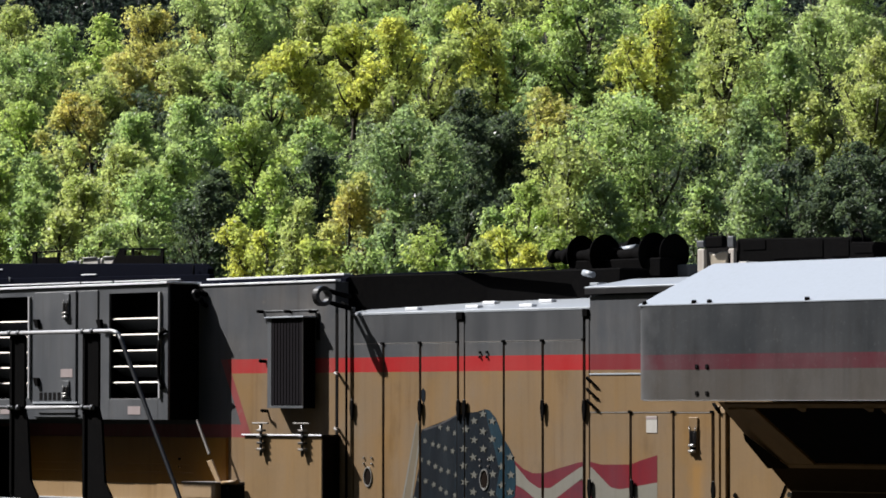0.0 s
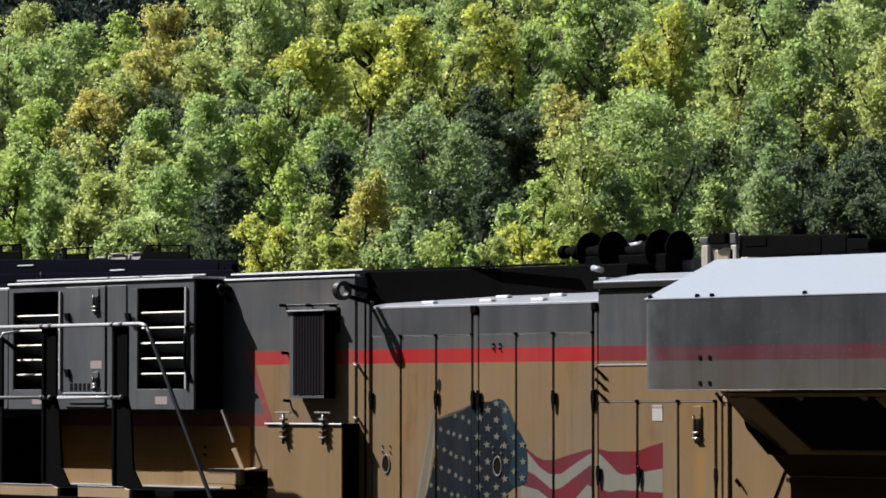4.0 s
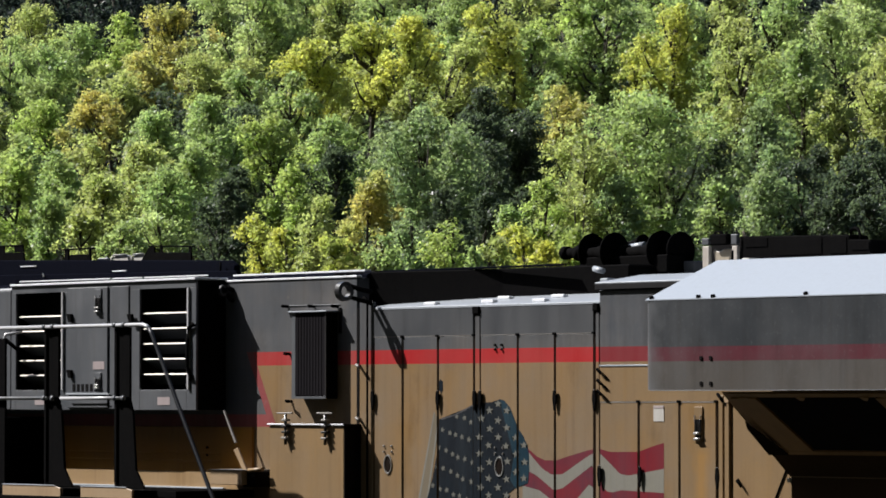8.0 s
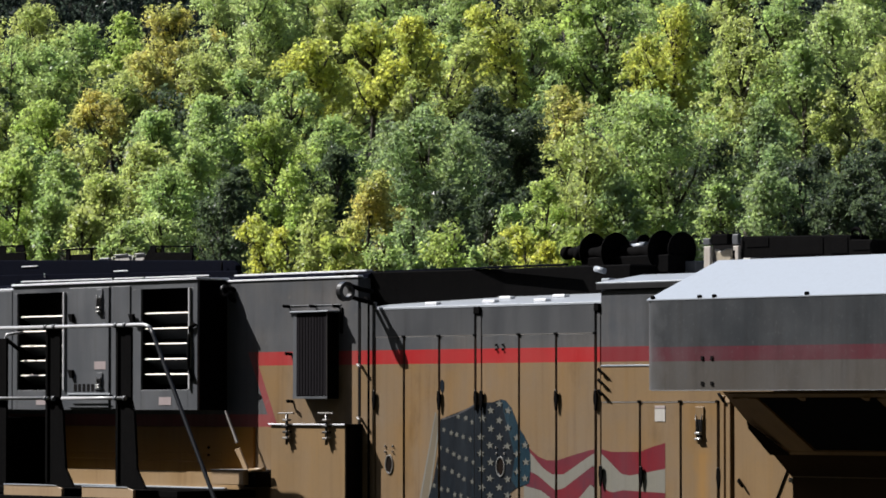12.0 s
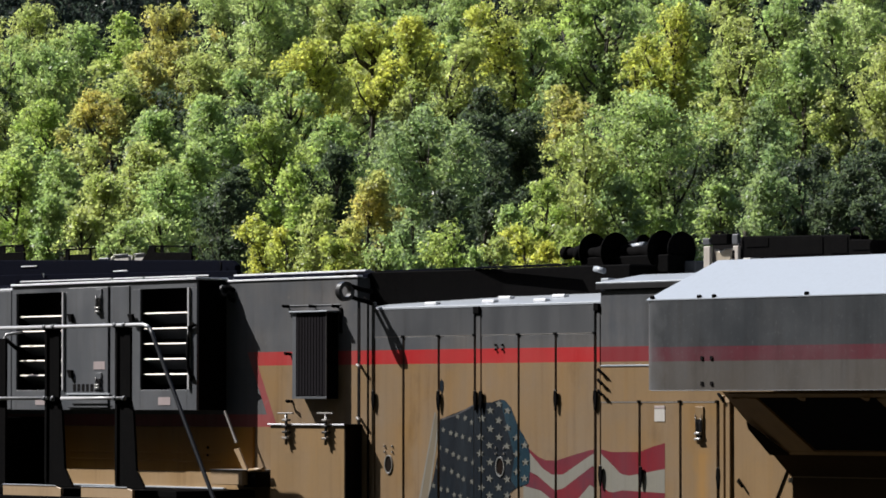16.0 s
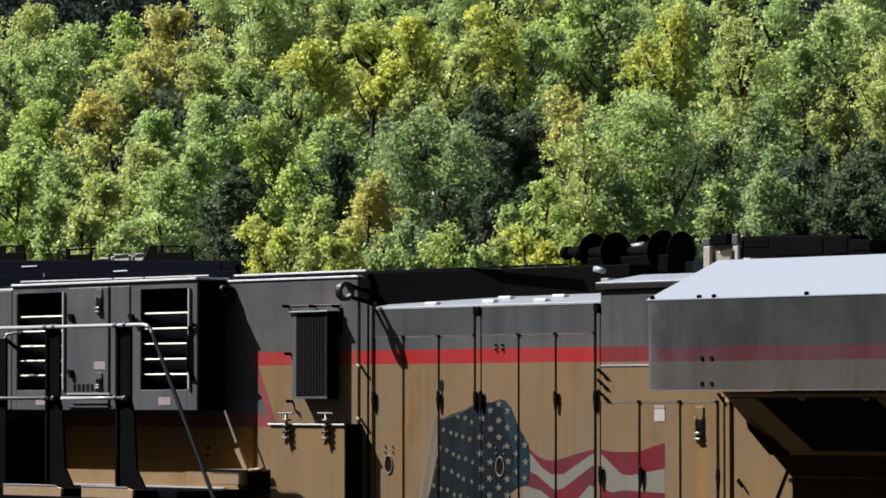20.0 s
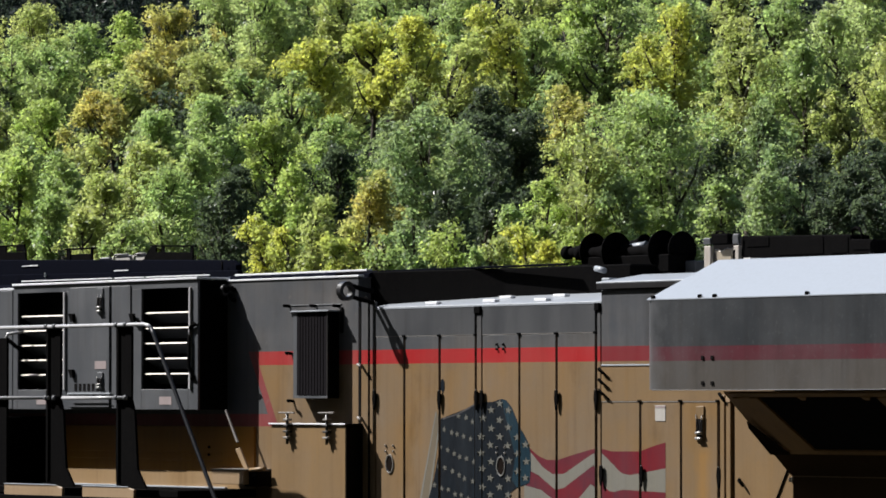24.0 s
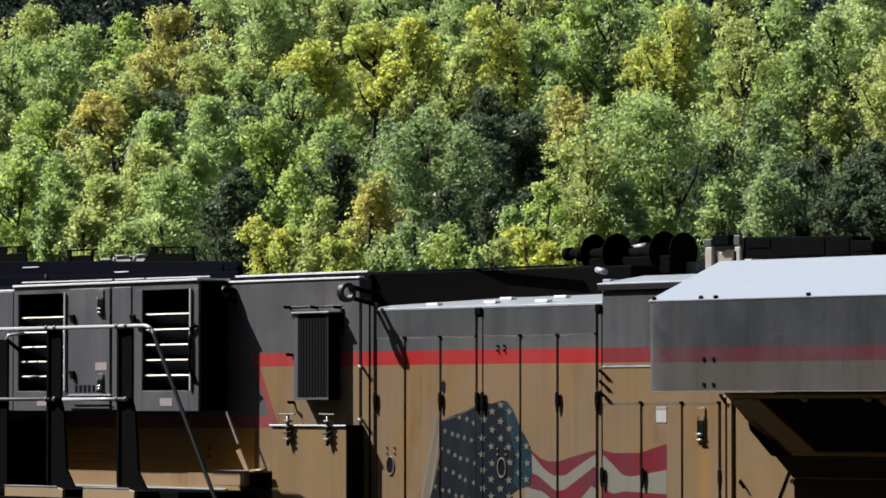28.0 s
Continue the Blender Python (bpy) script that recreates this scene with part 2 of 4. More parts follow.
def part(name, bm, material, parent, label=""):
    """Links a bmesh, given in the place's metres, as one mesh under a thing or part."""
    root = parent
    while root.parent:
        root = root.parent
    me = bpy.data.meshes.new(name)
    bm.to_mesh(me)
    bm.free()
    me.transform(Matrix.Translation(-root.location))
    me.materials.append(material)
    ob = new(name, me)
    ob.parent = parent
    if label:
        tagged(ob, label)
    return ob


# ---- ground ----
AHEAD = Vector((-math.cos(radians(39)), math.sin(radians(39)), 0))
ASIDE = Vector((math.sin(radians(39)), math.cos(radians(39)), 0))


def rise(u, d):
    """Height of the ground, u metres aside and d metres ahead of the viewpoint: a valley floor shut in by slopes and
    steep banks, the one behind unseen and added to block sky light.
    """
    z = 0.0
    for start, end, slope in ((120, 185, 0.07), (185, 242, 0.12), (242, 328, 0.17), (328, 712, 0.26), (712, 1100, 0.07)):
        z += slope * min(max(d - start, 0), end - start)
    if d > 120:
        z += 0.8 * math.sin(u * 0.13 + d * 0.04) * min(1, (d - 120) / 70)
    # unseen bank behind the viewpoint, added to keep sky light off the near side
    if d < -8:
        z += 2.3 * min(-8 - d, 130)
    if abs(u) > 60:
        z = max(z, 0.85 * min(abs(u) - 60, 340))
    return z


def site(u, d, z=0.0):
    p = EYE + AHEAD * d + ASIDE * u
    return Vector((p.x, p.y, z))


def make_ground():
    us = [-4000, -2000, -900, -400, -300, -220, -150] + list(range(-120, 121, 8)) + [150, 220, 400, 900, 2000, 4000]
    ds = [-4000, -1500, -500, -280, -160, -138, -100, -60, -40, -25, -8, 0, 60, 100, 120] + list(range(130, 420, 8)) + [450, 500, 600, 712, 850, 1000, 1200, 1500, 2500, 4500]
    bm = bmesh.new()
    rows = [[bm.verts.new(site(u, d, rise(u, d))) for u in us] for d in ds]
    for a, b in zip(rows, rows[1:]):
        for i in range(len(us) - 1):
            bm.faces.new((a[i], a[i + 1], b[i + 1], b[i])).smooth = True
    bmesh.ops.recalc_face_normals(bm, faces=bm.faces[:])
    me = bpy.data.meshes.new("ground")
    bm.to_mesh(me)
    me.materials.append(M["ground"])
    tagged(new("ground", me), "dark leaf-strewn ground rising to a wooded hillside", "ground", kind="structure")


make_ground()


def make_track():
    bed = new("track_bed", bpy.data.meshes.new("track_bed"))
    bm = solid([(-60, -1.6, 0.0), (-60, 3.3, 0.0), (-60, 2.6, 0.3), (-60, -0.9, 0.3)], (120, 0, 0))
    bm.to_mesh(bed.data)
    bed.data.materials.append(M["ballast"])
    tagged(bed, "grey crushed stone bed under the railway track", "track bed", kind="structure")
    for y in (0.13, 1.57):
        ob = new("rail", bpy.data.meshes.new("rail"))
        bm = solid([(-60, y - 0.07, 0.29), (-60, y + 0.07, 0.29), (-60, y + 0.07, 0.31), (-60, y + 0.02, 0.33), (-60, y + 0.035, 0.45), (-60, y - 0.035, 0.45), (-60, y - 0.02, 0.33), (-60, y - 0.07, 0.31)], (120, 0, 0))
        bm.to_mesh(ob.data)
        ob.data.materials.append(M["steel"])
        tagged(ob, "worn steel rail lying on grey crushed stone", "rail", "rails of the track", "structure")


make_track()

M["dark_rail"] = paint("dark_handrail_paint", (0.006, 0.007, 0.011), (0.014, 0.014, 0.015), 0.3, 0.45, gloss=0.25)

M["eye"] = paint("worn_black_paint", (0.010, 0.010, 0.012), (0.05, 0.045, 0.04), 0.4, 0.35)

M["brown"] = paint("brown_black_paint", (0.0063, 0.0032, 0.0018), (0.0045, 0.0027, 0.0018), 0.4, 0.85, gloss=0.05)

M["pale"] = paint("pale_primer", (0.3696, 0.3360, 0.3024), (0.2520, 0.2184, 0.1848), 0.4)

M["pin"] = paint("worn_steel", (0.20, 0.19, 0.18), (0.10, 0.07, 0.05), 0.5, 0.45)

M["joint"] = paint("dark_rusty_joint", (0.010, 0.006, 0.004), (0.02, 0.012, 0.007), 0.4, 0.9, gloss=0.05)

M["panel"] = paint("panel_grey_paint", (0.0373, 0.0395, 0.0450), (0.0724, 0.0724, 0.0752), 0.5)

# browner tan: the look of the shaded intake underside put into the colour
M["grime"] = paint("shade_toned_tan_paint", (0.220, 0.118, 0.032), (0.150, 0.080, 0.022), 0.5)

# brown-black that mixes grime with painted shade below the wing
M["shade_grime"] = paint("shaded_grime_paint", (0.050, 0.030, 0.017), (0.066, 0.038, 0.020), 0.5, 0.9, gloss=0.05)

# paler tone that paints sun on the foot of the lower panel
M["ochre"] = paint("sunlit_strip_paint", (0.265, 0.172, 0.085), (0.215, 0.140, 0.070), 0.4)

# deep orange that paints the shaded part of the same panel
M["yellow"] = paint("shaded_orange_paint", (0.300, 0.125, 0.006), (0.200, 0.090, 0.008), 0.4)

# tan made paler so that the skirt plates look strongly sunlit
M["pale_tan"] = paint("pale_tan_paint", (0.2814, 0.1949, 0.1159), (0.2268, 0.1596, 0.0924), 0.35)

# ---- locomotive ----
loco = new("locomotive")
loco.location = (0, 0.85, 0.45)
tagged(loco, "dusty tan and grey diesel locomotive with red band and flag", "locomotive")


def underframe():
    part("underframe", block(-10.5, 9.8, -0.55, 2.25, 1.25, 1.6, 0.02), M["black"], loco)
    part("fuel_tank", block(-2.6, 2.6, -0.4, 2.1, 0.62, 1.249, 0.12), M["black"], loco)
    for x in (-6.6, 6.6):
        part("bogie_frame", block(x - 2.3, x + 2.3, -0.25, 1.95, 0.85, 1.249, 0.05), M["black"], loco)
        for k in (-1.7, 0, 1.7):
            for y in (0.06, 1.51):
                wheel = part("wheel", tube([(x + k, y, 0.94), (x + k, y + 0.13, 0.94)], 0.49, 24), M["steel"], loco)


underframe()


def hood_core():
    # blower room: tall housing behind the cab
    part("blower_housing", solid([(-10.2, 0, 1.601), (-10.2, 1.7, 1.601), (-10.2, 1.7, 4.533), (-10.2, 0, 4.533)], (-1.239 + 10.2, 0, 0), 0.006), M["livery"], loco, "grey and tan housing wall with a red band")
    part("housing_lip", block(-10.2, -1.230, -0.012, 0.05, 4.534, 4.552, 0.003), M["bright"], loco, "bright worn metal lip")
    part("housing_roof", solid([(-10.2, 0.10, 4.534), (-10.2, 1.6, 4.534), (-10.2, 1.6, 4.573), (-10.2, 1.4, 4.596), (-10.2, 0.2, 4.596), (-10.2, 0.10, 4.562)], (-1.222 + 10.2, 0, 0)), M["navy"], loco, "dark metal roof")
    part("roof_edge", block(-3.424, -1.379, 0.2, 0.27, 4.586, 4.612, 0.003), M["bright"], loco, "bright worn roof edge")
    # engine room
    part("engine_hood_core", block(-1.239 + 0.003, 3.774, 0.03, 1.67, 1.601, 4.239, 0.004), M["joint"], loco, "dark brown door surround")


hood_core()

DOORS = (
    # left edge, right edge, top
    (-0.983, -0.587, 3.981), (-0.561, -0.084, 3.981), (-0.058, 0.421, 3.981),
    (0.524, 1.018, 3.981), (1.039, 1.511, 3.981), (1.535, 2.023, 3.981),
    (2.108, 2.588, 3.4), (2.611, 3.094, 3.4), (3.116, 3.547, 3.4),
)


def leaf_hinge(x, z, parent):
    """A dark drop handle, a tapered tongue on a small bracket that stands off the sheet."""
    x += 0.025
    bm = solid([(x - 0.018, -0.027, z + 0.0), (x + 0.018, -0.027, z + 0.0), (x + 0.025, -0.027, z - 0.07), (x + 0.010, -0.027, z - 0.17), (x - 0.010, -0.027, z - 0.17), (x - 0.025, -0.027, z - 0.07)], (0, 0.014, 0), 0.003)
    block(x - 0.014, x + 0.014, -0.014, 0.003, z - 0.07, z - 0.03, 0.002, bm)
    part("drop_handle", bm, M["black"], parent, "black tapered drop handle")
    part("handle_bolt", block(x - 0.006, x + 0.006, -0.026, -0.014, z + 0.001, z + 0.008, 0.002), M["grey"], parent)


def oval_latch(x, z, parent, r=0.062):
    """An oval recessed latch with a bright rim, and two pairs of small studs above it."""
    bm = bmesh.new()
    n = 20
    rings = []
    for k, (rad, y) in enumerate(((1.0, -0.001), (0.98, -0.010), (0.86, -0.010), (0.82, -0.001))):
        rings.append([bm.verts.new((x + 0.66 * r * rad * math.cos(a), y, z + r * rad * math.sin(a))) for a in (2 * math.pi * i / n for i in range(n))])
    for a, b in zip(rings, rings[1:]):
        for i in range(n):
            bm.faces.new((a[i], a[(i + 1) % n], b[(i + 1) % n], b[i]))
    bmesh.ops.recalc_face_normals(bm, faces=bm.faces[:])
    part("latch_rim", bm, M["steel"], parent, "bright oval latch rim")
    bm = bmesh.new()
    bm.faces.new([bm.verts.new((x + 0.54 * r * math.cos(a), -0.003, z + 0.83 * r * math.sin(a))) for a in (2 * math.pi * i / n for i in range(n))][::-1])
    part("latch_recess", bm, M["brown"], parent, "dark rusty latch recess")
    for dx in (-0.055, 0.055):
        for dz in (0.115, 0.165):
            part("stud", tube([(x + dx, 0.0, z + dz), (x + dx, -0.014, z + dz - 0.004)], 0.009, 8), M["pin"], parent)


def louvre_latch(x, z, parent, h=0.25, y=0.0):
    """A slim upright latch: a plate with a forked arm, a dark slot and a bright paddle below."""
    part("latch_plate", block(x - 0.05, x + 0.05, y - 0.012, y, z - h, z, 0.003), M["grey" if y else "tan"], parent, "painted latch plate")
    part("latch_slot", block(x - 0.036, x + 0.036, y - 0.016, y - 0.0125, z - 0.92 * h, z - 0.36 * h, 0.002), M["rubber"], parent, "dark latch slot")
    for dx in (-0.040, 0.040):
        part("latch_arm", tube([(x + dx, y - 0.018, z - 0.24 * h), (x + 0.6 * dx, y - 0.026, z - 0.50 * h), (x + 0.6 * dx, y - 0.028, z - 0.78 * h)], 0.004, 6), M["eye"], parent)
    for s in (0.76, 0.92):
        part("latch_paddle", tube([(x - 0.034, y - 0.024, z - s * h), (x + 0.034, y - 0.024, z - s * h)], 0.0125, 10), M["steel"], parent, "bright steel paddle")


def make_doors():
    made = []
    for i, (a, b, top) in enumerate(DOORS):
        d = part("hood_door", block(a, b, 0.0, 0.028, 1.7, top, 0.004), M["livery"], loco, "tan hood door" if i > 5 else "hood door in grey, red and tan")
        made.append(d)
        part("door_hinge_pin", tube([(b + 0.013, 0.004, top + 0.012), (b + 0.013, 0.004, 1.72)], 0.0035, 6), M["joint"], d)
        part("hinge_knuckle", block(b - 0.012, b + 0.03, -0.014, 0.0, top - 0.004, top + 0.016, 0.003), M["black"], d)
    for i, x in ((0, -1.014), (1, -0.080), (2, 0.433), (3, 0.511), (4, 1.515), (5, 2.031)):
        leaf_hinge(x, 3.498, made[i])
    for i, x in ((6, 2.096), (7, 2.606), (8, 3.558)):
        leaf_hinge(x, 2.86, made[i])
    oval_latch(-0.783, 2.842, made[0], 0.088)
    oval_latch(0.781, 2.840, made[3], 0.09)
    louvre_latch(3.346, 3.363, made[8], 0.29)
    part("notice", block(2.789, 2.916, -0.004, -0.0005, 3.240, 3.372, 0), M["white"], made[7], "small white notice")
    part("notice_band", block(2.789, 2.916, -0.006, -0.0045, 3.348, 3.367, 0), M["pink"], made[7])
    for dx in (-0.045, 0.045):
        for z in (3.9, 3.86):
            part("stud", tube([(0.774 + dx, 0.0, z), (0.774 + dx, -0.016, z - 0.004)], 0.010, 8), M["black"], made[3])
    return made


doors = make_doors()


# the flag that is painted across the doors
def clip(poly, x0, x1):
    """An outline in x, z cut to x0..x1."""
    for edge, keep in ((x0, 1), (x1, -1)):
        out = []
        for (ax, az), (bx, bz) in zip(poly, poly[1:] + poly[:1]):
            ia, ib = keep * (ax - edge) >= 0, keep * (bx - edge) >= 0
            if ia:
                out.append((ax, az))
            if ia != ib:
                f = (edge - ax) / (bx - ax)
                out.append((edge, az + f * (bz - az)))
        poly = out
        if len(poly) < 3:
            return []
    return poly


def decal(name, poly, y, material):
    for d, (a, b, top) in zip(doors + [loco], DOORS + ((0.427, 0.525, 3.4),)):
        if d == loco:
            y = y - 0.0062
        cut = clip(poly, a + 0.004, b - 0.004)
        if len(cut) < 3:
            continue
        bm = bmesh.new()
        bm.faces.new([bm.verts.new((x, y, z)) for x, z in cut])
        bmesh.ops.triangulate(bm, faces=bm.faces[:])
        for f in bm.faces:
            f.normal_update()
            if f.normal.y > 0:
                f.normal_flip()
        part(name, bm, M[material], d)


def wave(pairs, x):
    for (a, p), (b, q) in zip(pairs, pairs[1:]):
        if x <= b:
            t = min(max((x - a) / (b - a), 0), 1)
            return p + (q - p) * t
    return pairs[-1][1]


FX0, FX1 = 1.094, 2.915
# the edges of the stripes, from the top
EDGES = (
    ((1.094, 3.06), (1.154, 3.006), (1.282, 2.934), (1.395, 2.901), (1.544, 2.903), (1.692, 2.938), (1.985, 2.998), (2.109, 3.004), (2.239, 2.981), (2.597, 2.985), (2.738, 3.024), (2.921, 3.063)),
    ((1.094, 3.03), (1.154, 2.986), (1.342, 2.837), (1.469, 2.781), (1.618, 2.783), (1.876, 2.906), (2.007, 2.965), (2.094, 2.975), (2.181, 2.924), (2.361, 2.798), (2.468, 2.785), (2.913, 2.847)),
    ((1.094, 2.83), (1.282, 2.769), (1.506, 2.646), (1.617, 2.663), (1.912, 2.816), (2.007, 2.865), (2.094, 2.78), (2.166, 2.657), (2.253, 2.639), (2.382, 2.661), (2.913, 2.646)),
    ((1.094, 2.68), (1.319, 2.643), (1.469, 2.568), (1.654, 2.495), (1.802, 2.57), (1.985, 2.716), (2.094, 2.599), (2.238, 2.506), (2.912, 2.496)),
)


def make_flag():
    xs = [FX0 + (FX1 - FX0) * k / 48 for k in range(49)]

    def edge(x, k):
        return wave(EDGES[k], x) if k < 4 else wave(EDGES[3], x) - 0.15 * (k - 3)

    for k in range(8):
        decal("flag_stripe", [(x, edge(x, k)) for x in xs] + [(x, edge(x, k + 1)) for x in xs[::-1]], -0.0012, "flag_white" if k % 2 else "flag_red")
    canton = [(-0.048, 3.25), (0.127, 3.286), (0.245, 3.311), (0.386, 3.36), (0.557, 3.395), (0.673, 3.4), (0.789, 3.425), (0.85, 3.415), (0.927, 3.351),
              (0.995, 3.239), (1.033, 3.175), (1.094, 3.117), (1.147, 3.044), (1.177, 2.972), (1.184, 2.826), (1.169, 2.704), (1.116, 2.684), (0.995, 2.657),
              (0.903, 2.607), (0.826, 2.527), (0.595, 2.179), (-0.392, 2.153), (-0.215, 2.548), (-0.151, 2.709), (-0.079, 2.96)]
    fold = [(0.789, 3.424), (0.85, 3.414), (0.927, 3.350), (0.995, 3.238), (1.033, 3.174), (1.094, 3.116), (1.147, 3.043), (1.176, 2.972), (1.183, 2.826),
            (1.168, 2.705), (0.995, 2.659), (0.925, 2.725), (0.975, 2.921), (0.903, 3.116), (0.835, 3.287)]
    decal("flag_canton", canton, -0.0026, "flag_blue")
    decal("flag_fold", fold, -0.0028, "flag_teal")
    decal("flag_border", [(-0.032, 3.255), (0.174, 3.298), (0.331, 3.348), (0.456, 3.395), (0.456, 3.380), (0.331, 3.331), (0.174, 3.281), (-0.016, 3.240)], -0.004, "rubber_decal")
    decal("flag_pole", [(-0.119, 3.310), (-0.056, 3.235), (-0.256, 2.332), (-0.409, 2.328)], -0.0015, "pole")
    decal("flag_pole_edge", [(-0.127, 3.310), (-0.111, 3.310), (-0.380, 2.329), (-0.409, 2.328)], -0.0022, "flag_white")
    decal("flag_pole_edge", [(-0.068, 3.270), (-0.052, 3.235), (-0.248, 2.332), (-0.276, 2.331)], -0.0022, "flag_white")
    decal("flag_finial", [(-0.032, 3.605), (0.000, 3.580), (0.000, 3.510), (-0.024, 3.475), (-0.052, 3.510), (-0.052, 3.580)], -0.0022, "flag_blue")
    rng = random.Random(5)
    spots = [(0.024 + 0.092 * col - 0.04 * row + 0.02 * (row % 2), 3.325 - 0.024 * col - 0.165 * row) for row in range(8) for col in range(-1, 7)]
    spots = [q for q in spots if q[0] < 0.41]
    spots += [(0.526 + 0.236 * col + (0.118 if row % 2 else 0.0), 3.395 - 0.0735 * row) for row in range(16) for col in range(0, 4)]
    for x, z in spots:
        x, z = x + rng.uniform(-0.012, 0.012), z + rng.uniform(-0.01, 0.01)
        if not inside(x, z, canton) or abs(x - 0.781) < 0.09 and abs(z - 2.870) < 0.15:
            continue
        left = x < 0.42
        r = 0.031 if left else 0.037
        wide = 1.05 if left else 1.45
        turn = rng.uniform(-0.25, 0.25)
        star = [(x + wide * (r if k % 2 == 0 else 0.42 * r) * math.sin(turn + k * math.pi / 5), z + (r if k % 2 == 0 else 0.42 * r) * math.cos(turn + k * math.pi / 5)) for k in range(10)]
        decal("star", star, -0.0034, "flag_star")


def inside(x, z, poly):
    hit = False
    for (ax, az), (bx, bz) in zip(poly, poly[1:] + poly[:1]):
        if (az > z) != (bz > z) and x < ax + (z - az) * (bx - ax) / (bz - az):
            hit = not hit
    return hit


M["flag_teal"] = paint("faded_teal_decal", (0.006, 0.020, 0.032), (0.012, 0.038, 0.054), 0.7, gloss=0.2)
M["flag_star"] = paint("star_decal", (0.125, 0.122, 0.105), (0.08, 0.085, 0.085), 0.7, gloss=0.2)
M["rubber_decal"] = paint("dark_decal", (0.03, 0.03, 0.035), (0.1, 0.1, 0.1), 0.3)
make_flag()


def engine_hood_top():
    # grey upper panels above the doors, with bright sloped roof hatches
    for a, b in ((-0.989, 0.417), (0.519, 2.023)):
        part("upper_panel", block(a, b, 0.0, 0.028, 3.9825, 4.249, 0.002), M["panel"], loco, "grey upper hood panel")
        part("panel_bead", block(a, b, -0.0016, -0.0003, 3.984, 3.989, 0), M["pin"], loco)
    for x0, x1 in ((0.425, 0.511), (2.031, 2.096)):
        part("corner_bracket", block(x0, x1, -0.02, 0.028, 4.172, 4.237, 0.004), M["black"], loco, "black corner bracket")
        part("hood_post", block(x0 + 0.028, x1 + 0.008, -0.006, 0.029, 1.7, 4.162, 0.004), M["livery"], loco)
    part("hood_roof", solid([(-1.047, -0.003, 4.252), (-1.047, 0.795, 4.39), (-1.047, 0.795, 4.367), (-1.047, -0.003, 4.230)], (2.110 - -1.047, 0, 0), 0.003), M["roof"], loco, "pale grey sloped hood roof")
    for x, y in ((-0.27, 0.09), (0.50, 0.12), (0.47, 0.33), (1.22, 0.10), (1.19, 0.34)):
        z = 4.2525 + y * 0.173
        part("roof_hinge", block(x - 0.085, x + 0.085, y - 0.03, y + 0.03, z - 0.006, z + 0.024, 0.006), M["bright"], loco, "bright hinge plate")
    # dark raised duct that runs along the roof behind
    part("roof_duct", solid([(-1.667, 0.05, 4.251), (0.288, 0.462, 4.251), (1.877, 0.538, 4.251), (1.877, 1.3, 4.251), (-1.667, 1.3, 4.251)], (0, 0, 4.585 - 4.251), 0.012), M["black"], loco, "dark raised roof duct")
    part("duct_rail", block(-1.650, 1.182, 0.385, 0.436, 4.587, 4.605, 0.004), M["navy"], loco)


engine_hood_top()


def right_wall():
    # wall beyond the engine doors, under and before the radiator
    a, b = 2.103, 3.768
    part("hood_wall", block(a, 9.6, 0.0, 1.7, 3.412, 4.345, 0.006), M["dull"], loco, "grey and red hood wall")
    part("wall_gap", block(a, 9.6, 0.05, 1.6, 4.345, 4.388, 0.002), M["rubber"], loco, "dark gap under the roof")
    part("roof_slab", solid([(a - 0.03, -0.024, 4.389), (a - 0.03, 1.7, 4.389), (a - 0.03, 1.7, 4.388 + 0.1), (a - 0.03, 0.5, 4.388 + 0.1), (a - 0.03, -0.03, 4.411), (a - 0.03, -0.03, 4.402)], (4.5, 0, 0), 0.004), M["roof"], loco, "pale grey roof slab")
    part("slab_fascia", block(a - 0.028, 3.55, -0.028, -0.0245, 4.352, 4.4012, 0.001), M["eye"], loco, "dark grey roof fascia")
    # tan panel with a bright raised edge
    part("raised_panel", block(2.110, 3.707, -0.004, -0.0005, 3.405, 3.713, 0.002), M["tan"], loco, "tan raised panel with a bright edge")
    part("panel_edge", block(2.110, 3.707, -0.010, -0.0045, 3.701, 3.715, 0.002), M["roof"], loco)
    for k in range(3):
        z = 3.686 - 0.09 * k
        part("hook", tube([(a + 0.03, -0.01, z - 0.05), (a + 0.02, -0.05, z - 0.012), (a + 0.03, -0.055, z), (a + 0.12, -0.012, z - 0.09)], 0.008, 6), M["black"], loco)
    part("door_sill", block(2.110, 3.558, -0.003, -0.0006, 3.396, 3.404, 0.001), M["pin"], loco)
    # strips and bars at the corner before the radiator
    for x0, x1, m in ((3.598, 3.653, "tan"), (3.670, 3.727, "tan")):
        part("corner_strip", block(x0, x1, -0.02, 0.03, 1.7, 3.455, 0.005), M[m], loco)
    part("corner_tab", tube([(3.600, -0.03, 3.470), (3.665, -0.03, 3.405)], 0.014, 8), M["black"], loco)
    part("strip_cap", block(3.672, 3.726, -0.026, -0.0205, 3.395, 3.440, 0.003), M["pale_tan"], loco)
    # radiator room wall
    part("radiator_room", block(3.755, 9.6, -0.004, 1.704, 1.601, 3.41, 0.006), M["tan"], loco, "tan radiator room wall")
    part("wall_bolt", tube([(4.436, 0.0, 2.776), (4.436, -0.03, 2.776)], 0.020, 8), M["white"], loco)
    part("lever", tube([(3.815, -0.003, 2.772), (3.845, -0.045, 2.760), (3.885, -0.03, 2.712)], 0.011, 6), M["black"], loco)
    part("conduit", tube([(4.392, -0.010, 2.865), (4.262, -0.010, 2.628), (4.150, -0.010, 2.42)], 0.007, 6), M["black"], loco)


right_wall()


